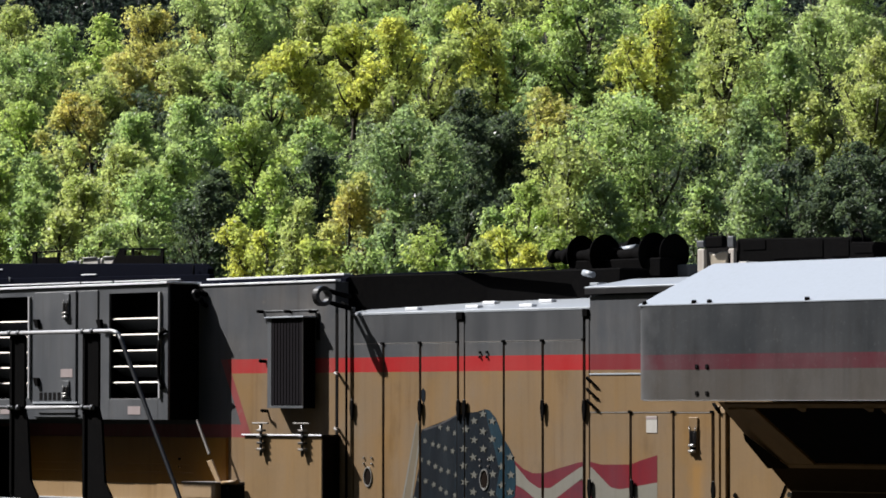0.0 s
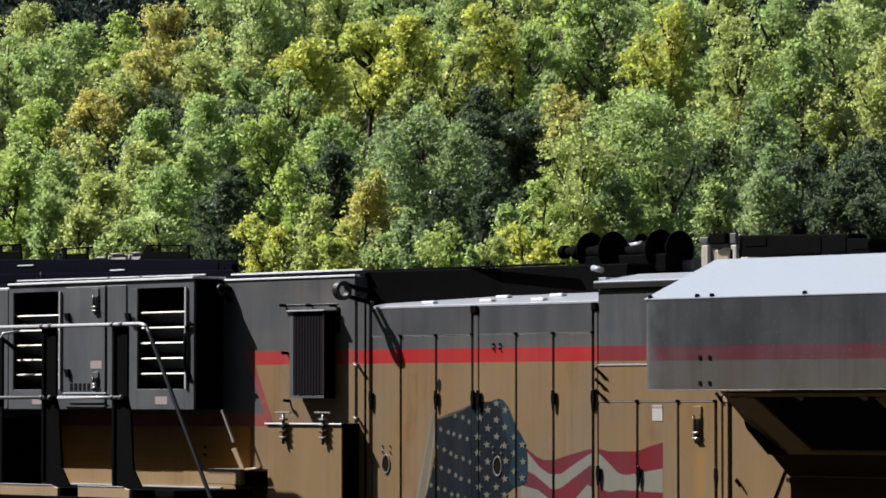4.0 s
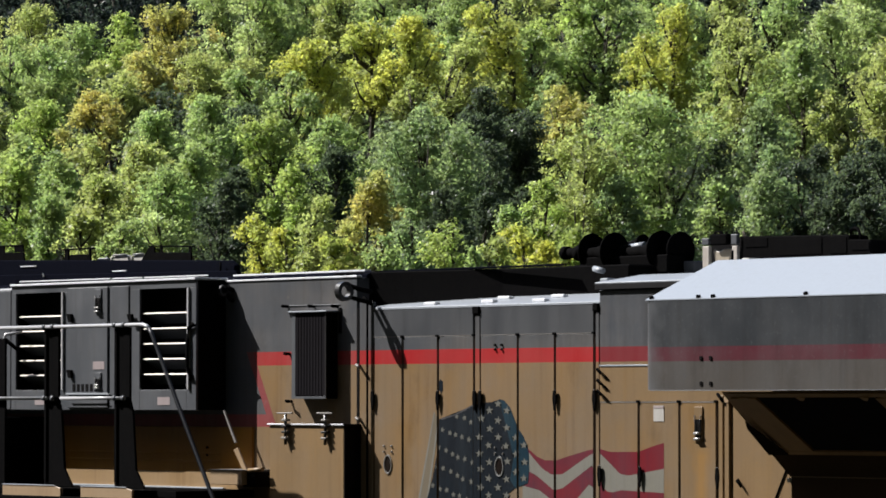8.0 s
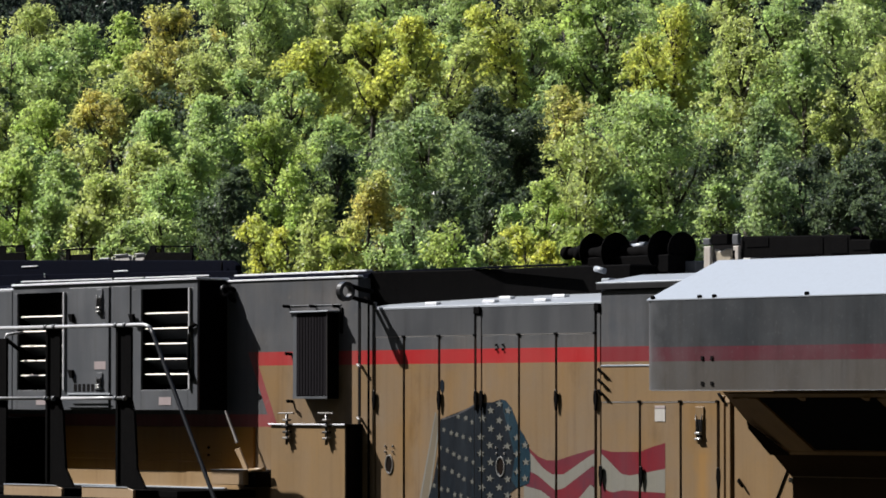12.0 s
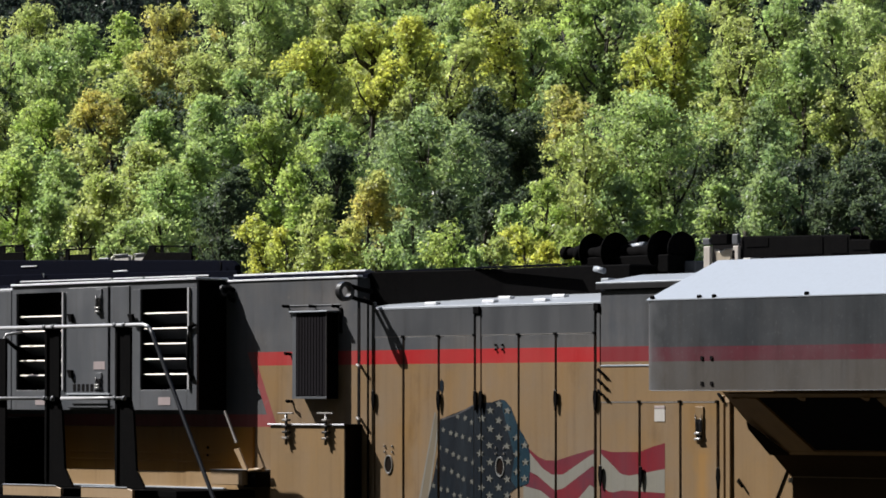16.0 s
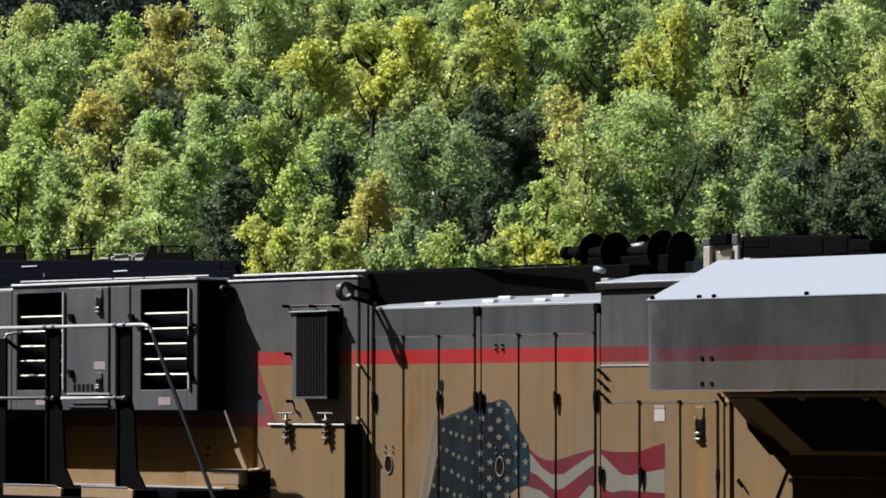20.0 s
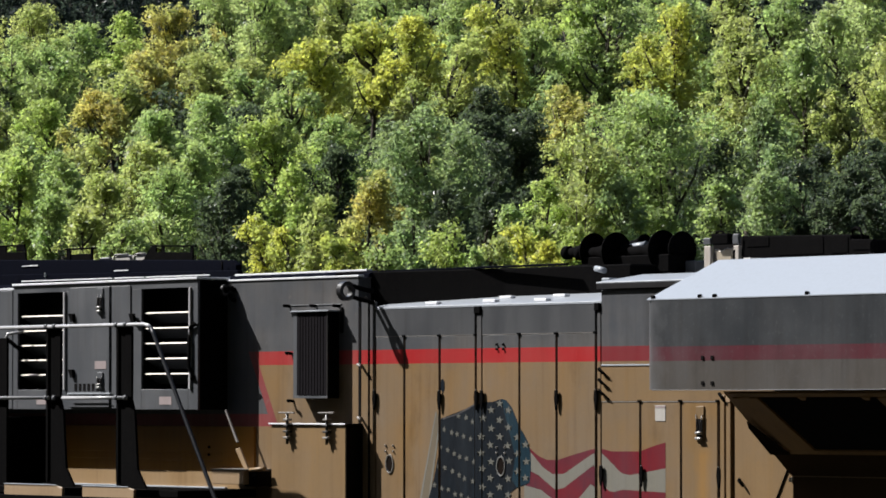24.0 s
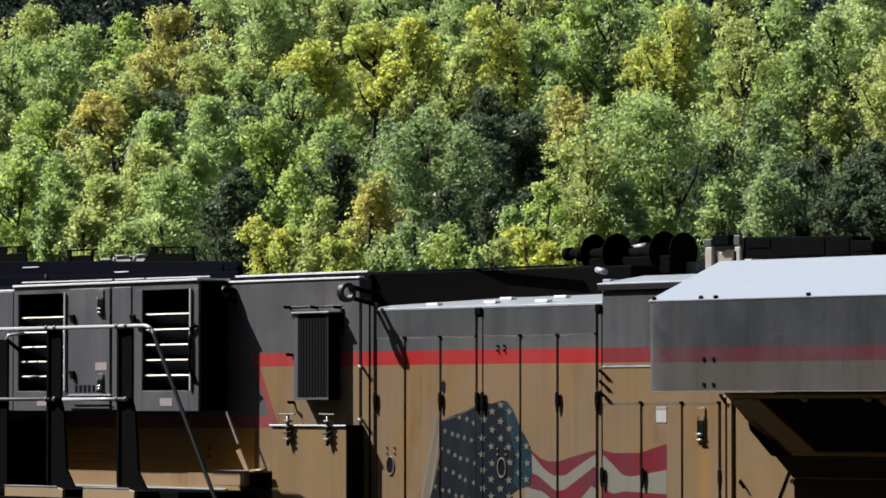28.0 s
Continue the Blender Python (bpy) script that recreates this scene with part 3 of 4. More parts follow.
def radiator_wing():
    x0, x1 = 3.505, 9.7
    zb, zt, zr = 3.496, 4.216, 4.548
    xl = 4.416
    shell = solid([(xl, -0.744, zb), (xl, -0.744, zt - 0.004), (xl, 0.0, zr - 0.002), (xl, 1.68, zr - 0.002), (xl, 2.445, zt - 0.004), (xl, 2.445, zb)], (x1 - xl, 0, 0))
    part("radiator_core", shell, M["grey"], loco, "grey radiator core")
    for y0, y1 in ((-0.769, -0.745), (2.446, 2.47)):
        out = -1 if y0 < 0 else 1
        edge, back, rad = (y0 if out < 0 else y1), (y1 if out < 0 else y0), 0.115
        ring = [(x0 + rad - rad * math.cos(t), edge - out * rad * (1 - math.sin(t)), zb) for t in (math.pi / 2 * k / 12 for k in range(13))]
        wing = solid(ring + [(x1, edge, zb), (x1, back, zb), (x0 + rad, back, zb), (x0 + 0.03, edge - out * rad, zb)], (0, 0, zt - zb))
        part("radiator_wing", wing, M["faded"], loco, "dusty grey overhanging radiator fascia with a dull red band")
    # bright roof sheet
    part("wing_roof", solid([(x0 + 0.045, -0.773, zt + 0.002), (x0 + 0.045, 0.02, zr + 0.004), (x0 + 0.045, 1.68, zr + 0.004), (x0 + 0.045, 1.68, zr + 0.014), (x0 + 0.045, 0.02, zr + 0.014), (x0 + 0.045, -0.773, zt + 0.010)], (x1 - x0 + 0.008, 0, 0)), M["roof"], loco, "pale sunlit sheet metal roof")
    for px in (3.610, 4.168, 4.340, 5.395, 5.551 + 1.2):
        part("roof_clip", block(px - 0.022, px + 0.022, -0.772, -0.745, zt + 0.008, zt + 0.040, 0.008), M["black"], loco)
    for px in (4.212, 4.324):
        for z in (3.750, 3.548):
            part("bolt", block(px - 0.016, px + 0.016, -0.778, -0.77, z - 0.016, z + 0.016, 0.003), M["rubber"], loco)
    part("lower_rim", block(x0 + 0.1, x1, -0.774, -0.718, zb - 0.006, zb - 0.0005, 0.002), M["grey"], loco)
    # sloping intake below: side beam, lower beam and dark mesh
    xl = 4.416
    zi = 2.829
    part("intake_hopper", solid([(xl, -0.744, zb - 0.013), (xl, -0.006, zi), (xl, -0.006, zb - 0.013)], (x1 - xl, 0, 0)), M["grime"], loco, "shaded tan sloping underside of the intake")
    def under(s, x, up=0.0):
        return Vector((x, -0.744 + 0.736 * s, zb - 0.013 + (zi - zb + 0.013) * s)) + Vector((0, -1.05, -0.66)) * up
    def sheet(pts, up, thick):
        return solid([under(q, x, up) for x, q in pts], (0, -0.9 * thick, -0.75 * thick))
    b = 9.4
    # two mesh fields with a slanting beam before, between and after them
    for x0, x1 in ((4.795, 6.110), (6.420, 7.730), (8.040, 9.300)):
        part("intake_mesh", sheet([(x0, 0.058), (x0 + 0.165, 0.69), (x1 + 0.165, 0.69), (x1, 0.058)], 0.004, 0.006), M["grating"], loco, "black intake mesh")
    for x0, x1 in ((4.500, 4.790), (6.115, 6.415), (7.735, 8.035)):
        part("slanting_beam", sheet([(x0, 0.06), (x0 + 0.165, 0.69), (x1 + 0.165, 0.69), (x1, 0.06)], 0.003, 0.022), M["grime"], loco, "shaded tan slanting beam")
    part("intake_beam", sheet([(xl + 0.23, 0.692), (xl + 0.23, 0.735), (b, 0.735), (b, 0.692)], 0.003, 0.022), M["grime"], loco)
    part("top_beam", sheet([(xl + 0.07, 0.012), (xl + 0.07, 0.054), (b, 0.054), (b, 0.012)], 0.003, 0.012), M["grime"], loco)
    for x in (4.60, 5.25, 5.95, 6.60):
        part("beam_gusset", sheet([(x, 0.05), (x + 0.03, 0.085), (x + 0.07, 0.085), (x + 0.10, 0.05)], 0.02, 0.006), M["grime"], loco)
    part("side_gusset", sheet([(4.470, 0.33), (4.655, 0.715), (4.640, 0.738), (4.424, 0.738), (4.424, 0.42)], 0.03, 0.004), M["brown"], loco, "dark wedge-shaped sheet at the intake side")
    # skirt and flat bay sheet carry the under-wing shade in their colour
    part("intake_skirt", sheet([(xl + 0.006, 0.74), (xl + 0.006, 1.04), (b, 1.04), (b, 0.74)], 0.003, 0.008), M["shade_grime"], loco, "grimy intake skirt darkened for the shade under the wing")
    part("wall_opening", block(4.451, 9.5, -0.010, -0.0045, 1.7, zi - 0.03, 0), M["shade_grime"], loco, "flat dark sheet painted as a shaded open bay")


radiator_wing()


def horns_and_roof():
    y = 0.75
    # air horns: bells on a common bracket
    def bell(px, py, r, back, yy):
        x, z = px, py
        prof = [(0.0, r), (0.02, r * 0.97), (0.05, r * 0.72), (0.12, r * 0.45), (0.24, r * 0.30), (back, r * 0.24)]
        bm = tube([(x - d, yy, z) for d, q in prof], 1, 20, None, [q for d, q in prof])
        h = part("horn", bm, M["black"], loco, "black flared air horn")
        part("horn_cap", tube([(x - back - 0.05, yy, z), (x - back + 0.02, yy, z)], r * 0.36, 12), M["black"], h)
        return h
    bell(0.911, 4.725, 0.166, 0.34, 0.962)
    bell(1.287, 4.710, 0.175, 0.46, 0.897)
    bell(1.826, 4.711, 0.178, 0.46, 0.962)
    bell(2.003, 4.712, 0.162, 0.34, 1.026)
    h = bell(1.297, 4.791, 0.085, 0.3, 1.218)
    part("horn_barrel", tube([(1.312, 1.026, 4.761), (1.535, 1.026, 4.765)], 0.03, 10, None, [0.020, 0.036]), M["roof"], loco, "pale horn barrel")
    part("horn_bracket", block(0.873, 2.030, 0.84, 1.051, 4.514, 4.672, 0.01), M["black"], loco)
    part("horn_stand", block(0.812, 1.025, 0.795, 1.09, 4.2, 4.606, 0.02), M["black"], loco)
    part("horn_stand", block(1.665, 1.957, 0.846, 1.077, 4.2, 4.584, 0.02), M["black"], loco)
    part("air_valve", tube([(1.521, 0.45, 4.551), (1.640, 0.45, 4.529)], 0.026, 10), M["roof"], loco, "bright air valve")
    part("valve_foot", block(1.648, 1.751, 0.4, 0.5, 4.435, 4.464, 0.006), M["roof"], loco)
    part("roof_box", block(1.818, 2.165, 1.03, 1.5, 4.435, 4.617, 0.01), M["grey"], loco)
    # cream bracket with a dark box, and the long dark silencer behind the radiator roof
    for a, b, zm, zh in ((2.554, 2.639, 4.722, 4.789), (2.920, 2.989, 4.716, 4.814)):
        part("stand_leg", block(a, b, 0.765, 0.80, 4.492, zm, 0.006), M["pale"], loco)
        part("stand_head", block(a - 0.006, b, 0.76, 0.80, zm + 0.014, zh, 0.006), M["grey"], loco)
    part("exhaust_pipe", solid([(2.702, 0.80, 4.50), (2.835, 0.80, 4.50), (2.880, 0.80, 4.694), (2.800, 0.80, 4.700), (2.72, 0.80, 4.675), (2.645, 0.80, 4.699)], (0, 0.05, 0), 0.008), M["cream"], loco, "cream painted stack")
    part("pipe_housing", block(2.56, 2.985, 0.86, 1.2, 4.48, 4.785, 0.01), M["rubber"], loco, "dark housing behind the pipe")
    part("dark_cap", block(2.668, 2.886, 0.74, 0.80, 4.726, 4.821, 0.012), M["black"], loco, "black cap box")
    part("cap_eye", tube([(2.559, 0.897, 4.814), (2.580, 0.897, 4.847), (2.650, 0.897, 4.845), (2.671, 0.897, 4.810)], 0.011, 6), M["black"], loco)
    part("white_block", block(3.313, 3.402, 0.513, 0.64, 4.538, 4.596, 0.004), M["white"], loco)
    part("roof_pin", tube([(3.699, 0.05, zt_ridge), (3.699, 0.05, zt_ridge + 0.09)], 0.010, 6), M["black"], loco)
    part("silencer", solid([(2.995, 0.795, 4.504), (2.995, 0.795, 4.796), (4.30, 0.795, 4.768), (4.30, 0.795, 4.730), (4.545, 0.795, 4.722), (4.545, 0.795, 4.504)], (0, 0.22, 0), 0.01), M["black"], loco, "long black exhaust silencer")
    for a, b, lo, hi in ((3.06, 3.33, 4.70, 4.775), (3.42, 3.98, 4.62, 4.755), (4.08, 4.27, 4.62, 4.75), (4.33, 4.53, 4.64, 4.70)):
        part("silencer_rib", block(a, b, 0.788, 0.7945, lo, hi, 0.003), M["black"], loco)
    part("lifting_eye", tube([(4.255, 0.85, 4.755), (4.262, 0.85, 4.808), (4.30, 0.85, 4.824), (4.345, 0.85, 4.815), (4.375, 0.85, 4.76), (4.38, 0.85, 4.72)], 0.014, 8), M["black"], loco)


zt_ridge = 4.55
horns_and_roof()


def left_roof():
    z0 = 4.547

    def top(x):
        """Height of the roof box, which rises a little towards the cab."""
        return 4.764 + 0.0263 * (-3.797 - x)

    part("roof_blister", solid([(-10.0, 0.423, z0), (-10.0, 0.423, top(-10.0)), (-3.797, 0.423, top(-3.797)), (-3.705, 0.423, 4.713), (-3.705, 0.423, z0)], (0, 0.07, 0), 0.008), M["navy"], loco, "long dark roof box")
    part("blister_back", solid([(-10.0, 0.494, z0), (-10.0, 0.494, top(-10.0) - 0.004), (-5.0, 0.494, top(-5.0) - 0.004), (-5.0, 0.494, z0)], (0, 0.8, 0), 0.008), M["navy"], loco)
    part("blister_base", solid([(-10.0, 0.36, z0), (-10.0, 0.36, 4.74), (-3.60, 0.36, 4.66), (-3.56, 0.36, z0)], (0, 0.062, 0), 0.006), M["navy"], loco)
    part("roof_strip", block(-7.428, -7.135, 0.412, 0.4225, 4.788, 4.799, 0.002), M["bright"], loco)
    part("roof_strip", block(-5.667, -5.421, 0.348, 0.3595, 4.697, 4.708, 0.002), M["bright"], loco)
    # hatches, aerials and vents on top
    hatch = part("roof_hatch", solid([(-8.80, 0.88, top(-8.8) - 0.01), (-8.80, 0.88, 4.977), (-8.075, 0.88, 4.972), (-8.063, 0.88, top(-8.06) - 0.01)], (0, 0.02, 0), 0.004), M["black"], loco, "black roof hatch with an open guard")
    part("hatch_cheek", block(-8.80, -8.453, 0.882, 0.898, 4.9745, 5.036, 0), M["black"], hatch)
    part("hatch_cheek", solid([(-8.258, 0.882, 4.9765), (-8.258, 0.882, 5.036), (-8.100, 0.882, 5.036), (-8.076, 0.882, 4.976)], (0, 0.016, 0)), M["black"], hatch)
    part("hatch_guard", block(-8.80, -8.095, 0.878, 0.902, 5.0365, 5.053, 0.004), M["black"], hatch)
    hatch = part("roof_hatch", solid([(-5.945, 0.88, top(-5.95) - 0.01), (-5.795, 0.88, 4.958), (-5.697, 0.88, 4.955), (-5.697, 0.88, 4.903), (-5.063, 0.88, 4.884), (-5.062, 0.88, top(-5.06) - 0.01)], (0, 0.02, 0), 0.003), M["black"], loco, "black roof hatch with an open guard")
    part("hatch_guard", solid([(-5.800, 0.878, 4.9585), (-5.800, 0.878, 4.975), (-5.035, 0.878, 4.953), (-5.035, 0.878, 4.937)], (0, 0.024, 0)), M["black"], hatch)
    for x, w in ((-5.60, 0.04), (-5.111, 0.05)):
        part("hatch_post", block(x, x + w, 0.884, 0.896, 4.88, 4.952 - 0.0293 * (x + 5.6), 0.002), M["black"], hatch)
    plate = part("aerial_plate", block(-7.335, -6.770, 0.88, 0.91, 4.968, 4.984, 0.003), M["black"], loco, "flat dark aerial plate")
    part("aerial_foot", block(-7.225, -6.87, 0.883, 0.903, top(-6.87) - 0.01, 4.920, 0.006), M["black"], plate)
    for px, w in ((-7.315, 0.07), (-6.875, 0.03)):
        part("aerial_leg", block(px, px + w, 0.885, 0.905, top(px + w) - 0.01, 4.968, 0.003), M["black"], plate)
    part("roof_fitting", block(-6.842, -6.657, 0.97, 1.02, top(-6.66) - 0.01, 4.880, 0.012), M["grey"], loco, "small grey roof fitting")
    for a, b in ((-6.586, -6.292), (-6.222, -5.99)):
        low = top(b) - 0.01
        vent = part("roof_vent", solid([(a, 0.98, low), (a, 0.98, 4.882), (a + 0.05, 0.98, 4.899), (b, 0.98, 4.896), (b, 0.98, low)], (0, 0.05, 0), 0.012), M["white"], loco, "rounded roof vent with a pale rim")
        part("vent_rim", tube([(a, 0.972, low), (a, 0.972, 4.880), (a + 0.03, 0.972, 4.898), (b - 0.02, 0.972, 4.900)], 0.010, 8), M["white"], vent, "pale rim")
    part("roof_cleat", tube([(-6.91, 0.353, 4.674), (-6.89, 0.340, 4.709)], 0.007, 6), M["steel"], loco)
    for a, b in ((-7.34, -5.70), (-5.66, -5.15), (-5.11, -4.039)):
        part("roof_gutter", solid([(a, 0.347, 4.628 - 0.0036 * (a + 7.3)), (b, 0.347, 4.628 - 0.0036 * (b + 7.3)), (b, 0.347, 4.641 - 0.0036 * (b + 7.3)), (a, 0.347, 4.641 - 0.0036 * (a + 7.3))], (0, 0.0125, 0), 0.002), M["bright"], loco, "bright worn gutter strip")
    part("mast", tube([(-3.880, 0.385, 4.655), (-3.880, 0.385, 4.75)], 0.010, 6), M["black"], loco)


left_roof()


def louvre_cabinet():
    xl, xr, y = -6.423, -3.261, -0.346
    zb, zt = 3.325, 4.564
    o1, o2 = (-6.341, -5.534), (-4.188, -3.416)
    ot, ob = 4.479, 3.518
    cab = part("louvre_cabinet", block(xl, xr, -0.015, -0.0008, zb, zt - 0.01, 0.002), M["black"], loco, "grey louvred equipment cabinet on the housing")
    part("cabinet_back", block(xl - 0.0, xr - 0.02, -0.06, -0.0155, zb + 0.01, zt - 0.02, 0), M["rubber"], cab)
    # face frame round the two openings
    for a, b, z0, z1 in ((xl, xr, ot, zt - 0.012), (xl, o1[0], zb, ot), (o1[1], o2[0], zb, ot), (o2[1], xr, zb, ot), (o1[0], o1[1], zb, ob), (o2[0], o2[1], zb, ob)):
        part("face_panel", block(a, b, y, y + 0.025, z0, z1, 0.002), M["grey"], cab, "grey cabinet face")
    # grey cabinet: sun painted on its top, shade on its black side sheets
    part("cabinet_top", block(xl, xr + 0.01, y - 0.02, 0.02, zt - 0.012, zt + 0.010, 0.004), M["bright"], cab, "cabinet top painted bright as sunlit")
    for x in (xl + 0.001, o1[1] + 0.05, o2[0] - 0.05, xr - 0.02):
        part("side_sheet", block(x - 0.0, x + 0.019, y + 0.0255, -0.0155, zb, zt - 0.0125, 0), M["black"], cab)
    part("cabinet_floor", block(xl, xr, y + 0.0255, -0.0155, zb, zb + 0.012, 0), M["black"], cab)
    # louvre blades
    for a, b in (o1, o2):
        for k in range(5):
            z = 4.249 - 0.1455 * k
            blade = solid([(a + 0.01, y + 0.04, z - 0.006), (a + 0.01, y + 0.04, z + 0.004), (a + 0.01, y + 0.21, z - 0.085), (a + 0.01, y + 0.20, z - 0.10)], (b - a - 0.02, 0, 0), 0.002)
            blade = part("blade", blade, M["grey"], cab, "grey louvre blade with a lip painted as sunlit")
            part("blade_lip", solid([(a + 0.012, y + 0.024, z - 0.007), (a + 0.012, y + 0.034, z + 0.006), (a + 0.012, y + 0.0395, z - 0.008)], (b - a - 0.024, 0, 0)), M["slat"], blade, "lip painted pale as sunlit")
        # pale jamb colour stands for sun falling on the grey jamb
        part("opening_jamb", block(b + 0.030, b + 0.058, y - 0.022, y - 0.0005, ob, ot, 0.003), M["rail"], cab, "jamb painted pale as sunlit")
    # door between the openings
    d0, d1 = -5.395, -4.703
    door = part("cabinet_door", block(d0, d1, y - 0.020, y - 0.0005, 3.345, 4.516, 0.005), M["grey"], cab, "grey cabinet door")
    louvre_latch(-4.848, 4.496, door, 0.24, y - 0.0205)
    louvre_latch(-4.848, 3.685, door, 0.16, y - 0.0205)
    part("notice", block(-4.945, -4.751, y - 0.0235, y - 0.0207, 3.717, 3.794, 0), M["pink"], door, "small pale notice")
    for k in range(6):
        x = -5.297 + 0.075 * k
        part("vent_slot", block(x, x + 0.045, y - 0.024, y - 0.0207, 3.505, 3.576, 0), M["rubber"], door)
    part("door_ledge", block(d0, d1 + 0.05, y - 0.04, y - 0.0207, 3.471, 3.488, 0.002), M["roof"], door)
    part("door_handle", tube([(-5.298, y - 0.026, 3.383), (-4.655, y - 0.026, 3.384)], 0.005, 6), M["black"], door)
    part("blank_panel", block(-4.674, -4.358, y - 0.012, y - 0.0005, zb + 0.01, 4.516, 0.004), M["grey"], cab)
    for px in (-5.895, -3.785):
        part("plate", block(px - 0.10, px + 0.10, y - 0.003, y - 0.0003, 3.373, 3.448, 0), M["pink"], cab, "small pale plate")
    for px, pz in ((-5.337, 4.262), (-4.302, 4.245), (-5.337, 3.715)):
        part("hinge", solid([(px - 0.04, y - 0.05, pz), (px + 0.04, y - 0.05, pz), (px + 0.05, y - 0.05, pz - 0.08), (px, y - 0.05, pz - 0.08)], (0, 0.03, 0), 0.003), M["black"], cab)
        part("hinge_stem", block(px - 0.015, px + 0.015, y - 0.02, y + 0.002, pz - 0.05, pz - 0.02, 0.002), M["black"], cab)
    # curved grab iron at the corner
    part("grab_iron", tube([(-3.343, y, 4.143), (-3.254, y - 0.02, 4.132), (-3.317 - 0.035, y - 0.024, 4.102), (-3.336 - 0.035, y - 0.024, 3.996), (-3.336 - 0.035, y - 0.024, 3.730), (-3.299 - 0.035, y - 0.024, 3.666), (-3.307, y - 0.02, 3.633), (-3.352, y, 3.612)], 0.018, 8), M["black"], cab)
    # dark box towards the cab
    part("equipment_box", block(-10.0, -6.320, -0.6, -0.0012, 1.602, 3.253, 0.01), M["black"], loco, "black equipment box")
    # one panel in two colours: shaded above, sunlit below, shadow edge painted between
    part("lower_panel", block(-6.132, -2.809, -0.026, -0.0006, 2.741, 3.165, 0.001), M["yellow"], loco, "lower housing panel, its shade put into a deep orange")
    part("base_strip", block(-6.132, -2.809, -0.027, -0.0006, 2.58, 2.7405, 0.001), M["ochre"], loco, "lower strip of the panel painted paler as sunlit")
    for pz in (2.97, 2.9):
        part("panel_bolt", tube([(-3.514, -0.026, pz), (-3.514, -0.04, pz)], 0.012, 8), M["black"], loco)
    for pz in (2.904, 2.833):
        part("wall_rib", block(-5.880, -3.304, -0.036, -0.0265, pz, pz + 0.018, 0.003), M["yellow"], loco)
    # neighbour cabinet towards the cab, set back
    part("side_cabinet", block(-9.0, xl - 0.03, -0.335, -0.0008, zb, zt - 0.05, 0.005), M["grey"], loco, "grey side cabinet")


louvre_cabinet()


def railings():
    y = -1.05
    zt, zm = 4.118, 3.437
    xe = -3.131
    part("top_rail", tube([(-9.0, y, zt + 0.0), (xe, y, zt), (xe + 0.06, y, zt - 0.012), (xe + 0.11, y, zt - 0.035)], 0.018, 12), M["rail"], loco, "grey round steel handrail")
    part("slanting_rail", tube([(xe + 0.11, y, zt - 0.035), (xe + 0.15, y, zt - 0.09), (-2.007, y, 2.521), (-1.815, y, 2.189), (-1.815, y, 1.6)], 0.020, 12), M["dark_rail"], loco, "dark slanting handrail")
    part("mid_rail", tube([(-9.0, y, zm), (-4.714, y, zm)], 0.017, 10), M["rail"], loco)
    part("mid_rail", tube([(-4.482, y, zm), (-3.407, y, zm)], 0.017, 10), M["rail"], loco)
    for a, b in ((-4.812, -4.569), (-3.629, -3.379)):
        # the flare at the foot is the post's cast shadow built into its shape
        post = part("stanchion", solid([(a, y + 0.03, 2.595), (b + 0.24, y + 0.03, 2.595), (b + 0.10, y + 0.03, 2.77), (b + 0.05, y + 0.03, 3.3), (b, y + 0.03, 3.42), (b, y + 0.03, zt - 0.02), (a + 0.02, y + 0.03, zt - 0.02)], (0, 0.025, 0), 0.004), M["black"], loco, "black flat steel stanchion, its foot flared as its shadow")
        part("stanchion_edge", block(a + 0.02, a + 0.06, y + 0.012, y + 0.0295, 2.652, zt - 0.02, 0.003), M["black"], post)
        for z in (zt, zm):
            for q in (a + 0.05, b - 0.05):
                part("clamp", tube([(q - 0.02, y, z), (q + 0.02, y, z)], 0.026, 10), M["grey"], post)
            part("clamp_plate", block(a + 0.03, b - 0.01, y + 0.005, y + 0.0295, z - 0.03, z + 0.012, 0.004), M["black"], post)
    part("post_far", solid([(-5.685, y + 0.03, 2.595), (-5.504, y + 0.03, 2.595), (-5.504, y + 0.03, zt - 0.1), (-5.685, y + 0.03, zt - 0.1)], (0, 0.025, 0)), M["black"], loco)
    part("small_hand_hold", tube([(-6.434, -0.513, 4.007), (-6.311, -0.513, 4.018), (-6.270, -0.513, 4.073), (-6.208, -0.359, 4.095)], 0.014, 8), M["rail"], loco)
    part("hold_strut", tube([(-6.388, -0.449, 4.030), (-6.302, -0.179, 3.805)], 0.02, 8), M["black"], loco)
    # raised footway
    part("footway", block(-9.0, -2.803, -0.897, -0.0015, 2.514, 2.578, 0.004), M["black"], loco, "raised black footway")
    part("kick_plate", block(-5.812, -3.223, -0.06, -0.0016, 2.579, 2.595, 0.003), M["roof"], loco)
    for a, b in ((-5.531, -4.624), (-4.183, -3.432)):
        part("skirt_edge", block(a, b + 0.01, -1.032, -0.99, 2.602, 2.61, 0.002), M["roof"], loco)
        part("skirt_plate", solid([(a, -1.026, 2.2), (b + 0.1, -1.026, 2.2), (b + 0.1, -1.026, 2.58), (b, -1.026, 2.601), (a, -1.026, 2.601)], (0, 0.03, 0), 0.004), M["pale_tan"], loco, "tan footway skirt plate, painted paler for strong sun")
    part("footway_stringer", block(-9.0, -2.448, -1.06, -0.899, 2.0, 2.503, 0.004), M["black"], loco)
    part("footway_support", block(-9.0, -2.448, -0.897, -0.002, 1.601, 2.0, 0.004), M["black"], loco)
    # small tan step block and brace
    st = part("step_block", block(-3.069, -2.568, -0.321, -0.0015, 2.632, 2.764, 0.005), M["pale_tan"], loco, "small pale tan step block")
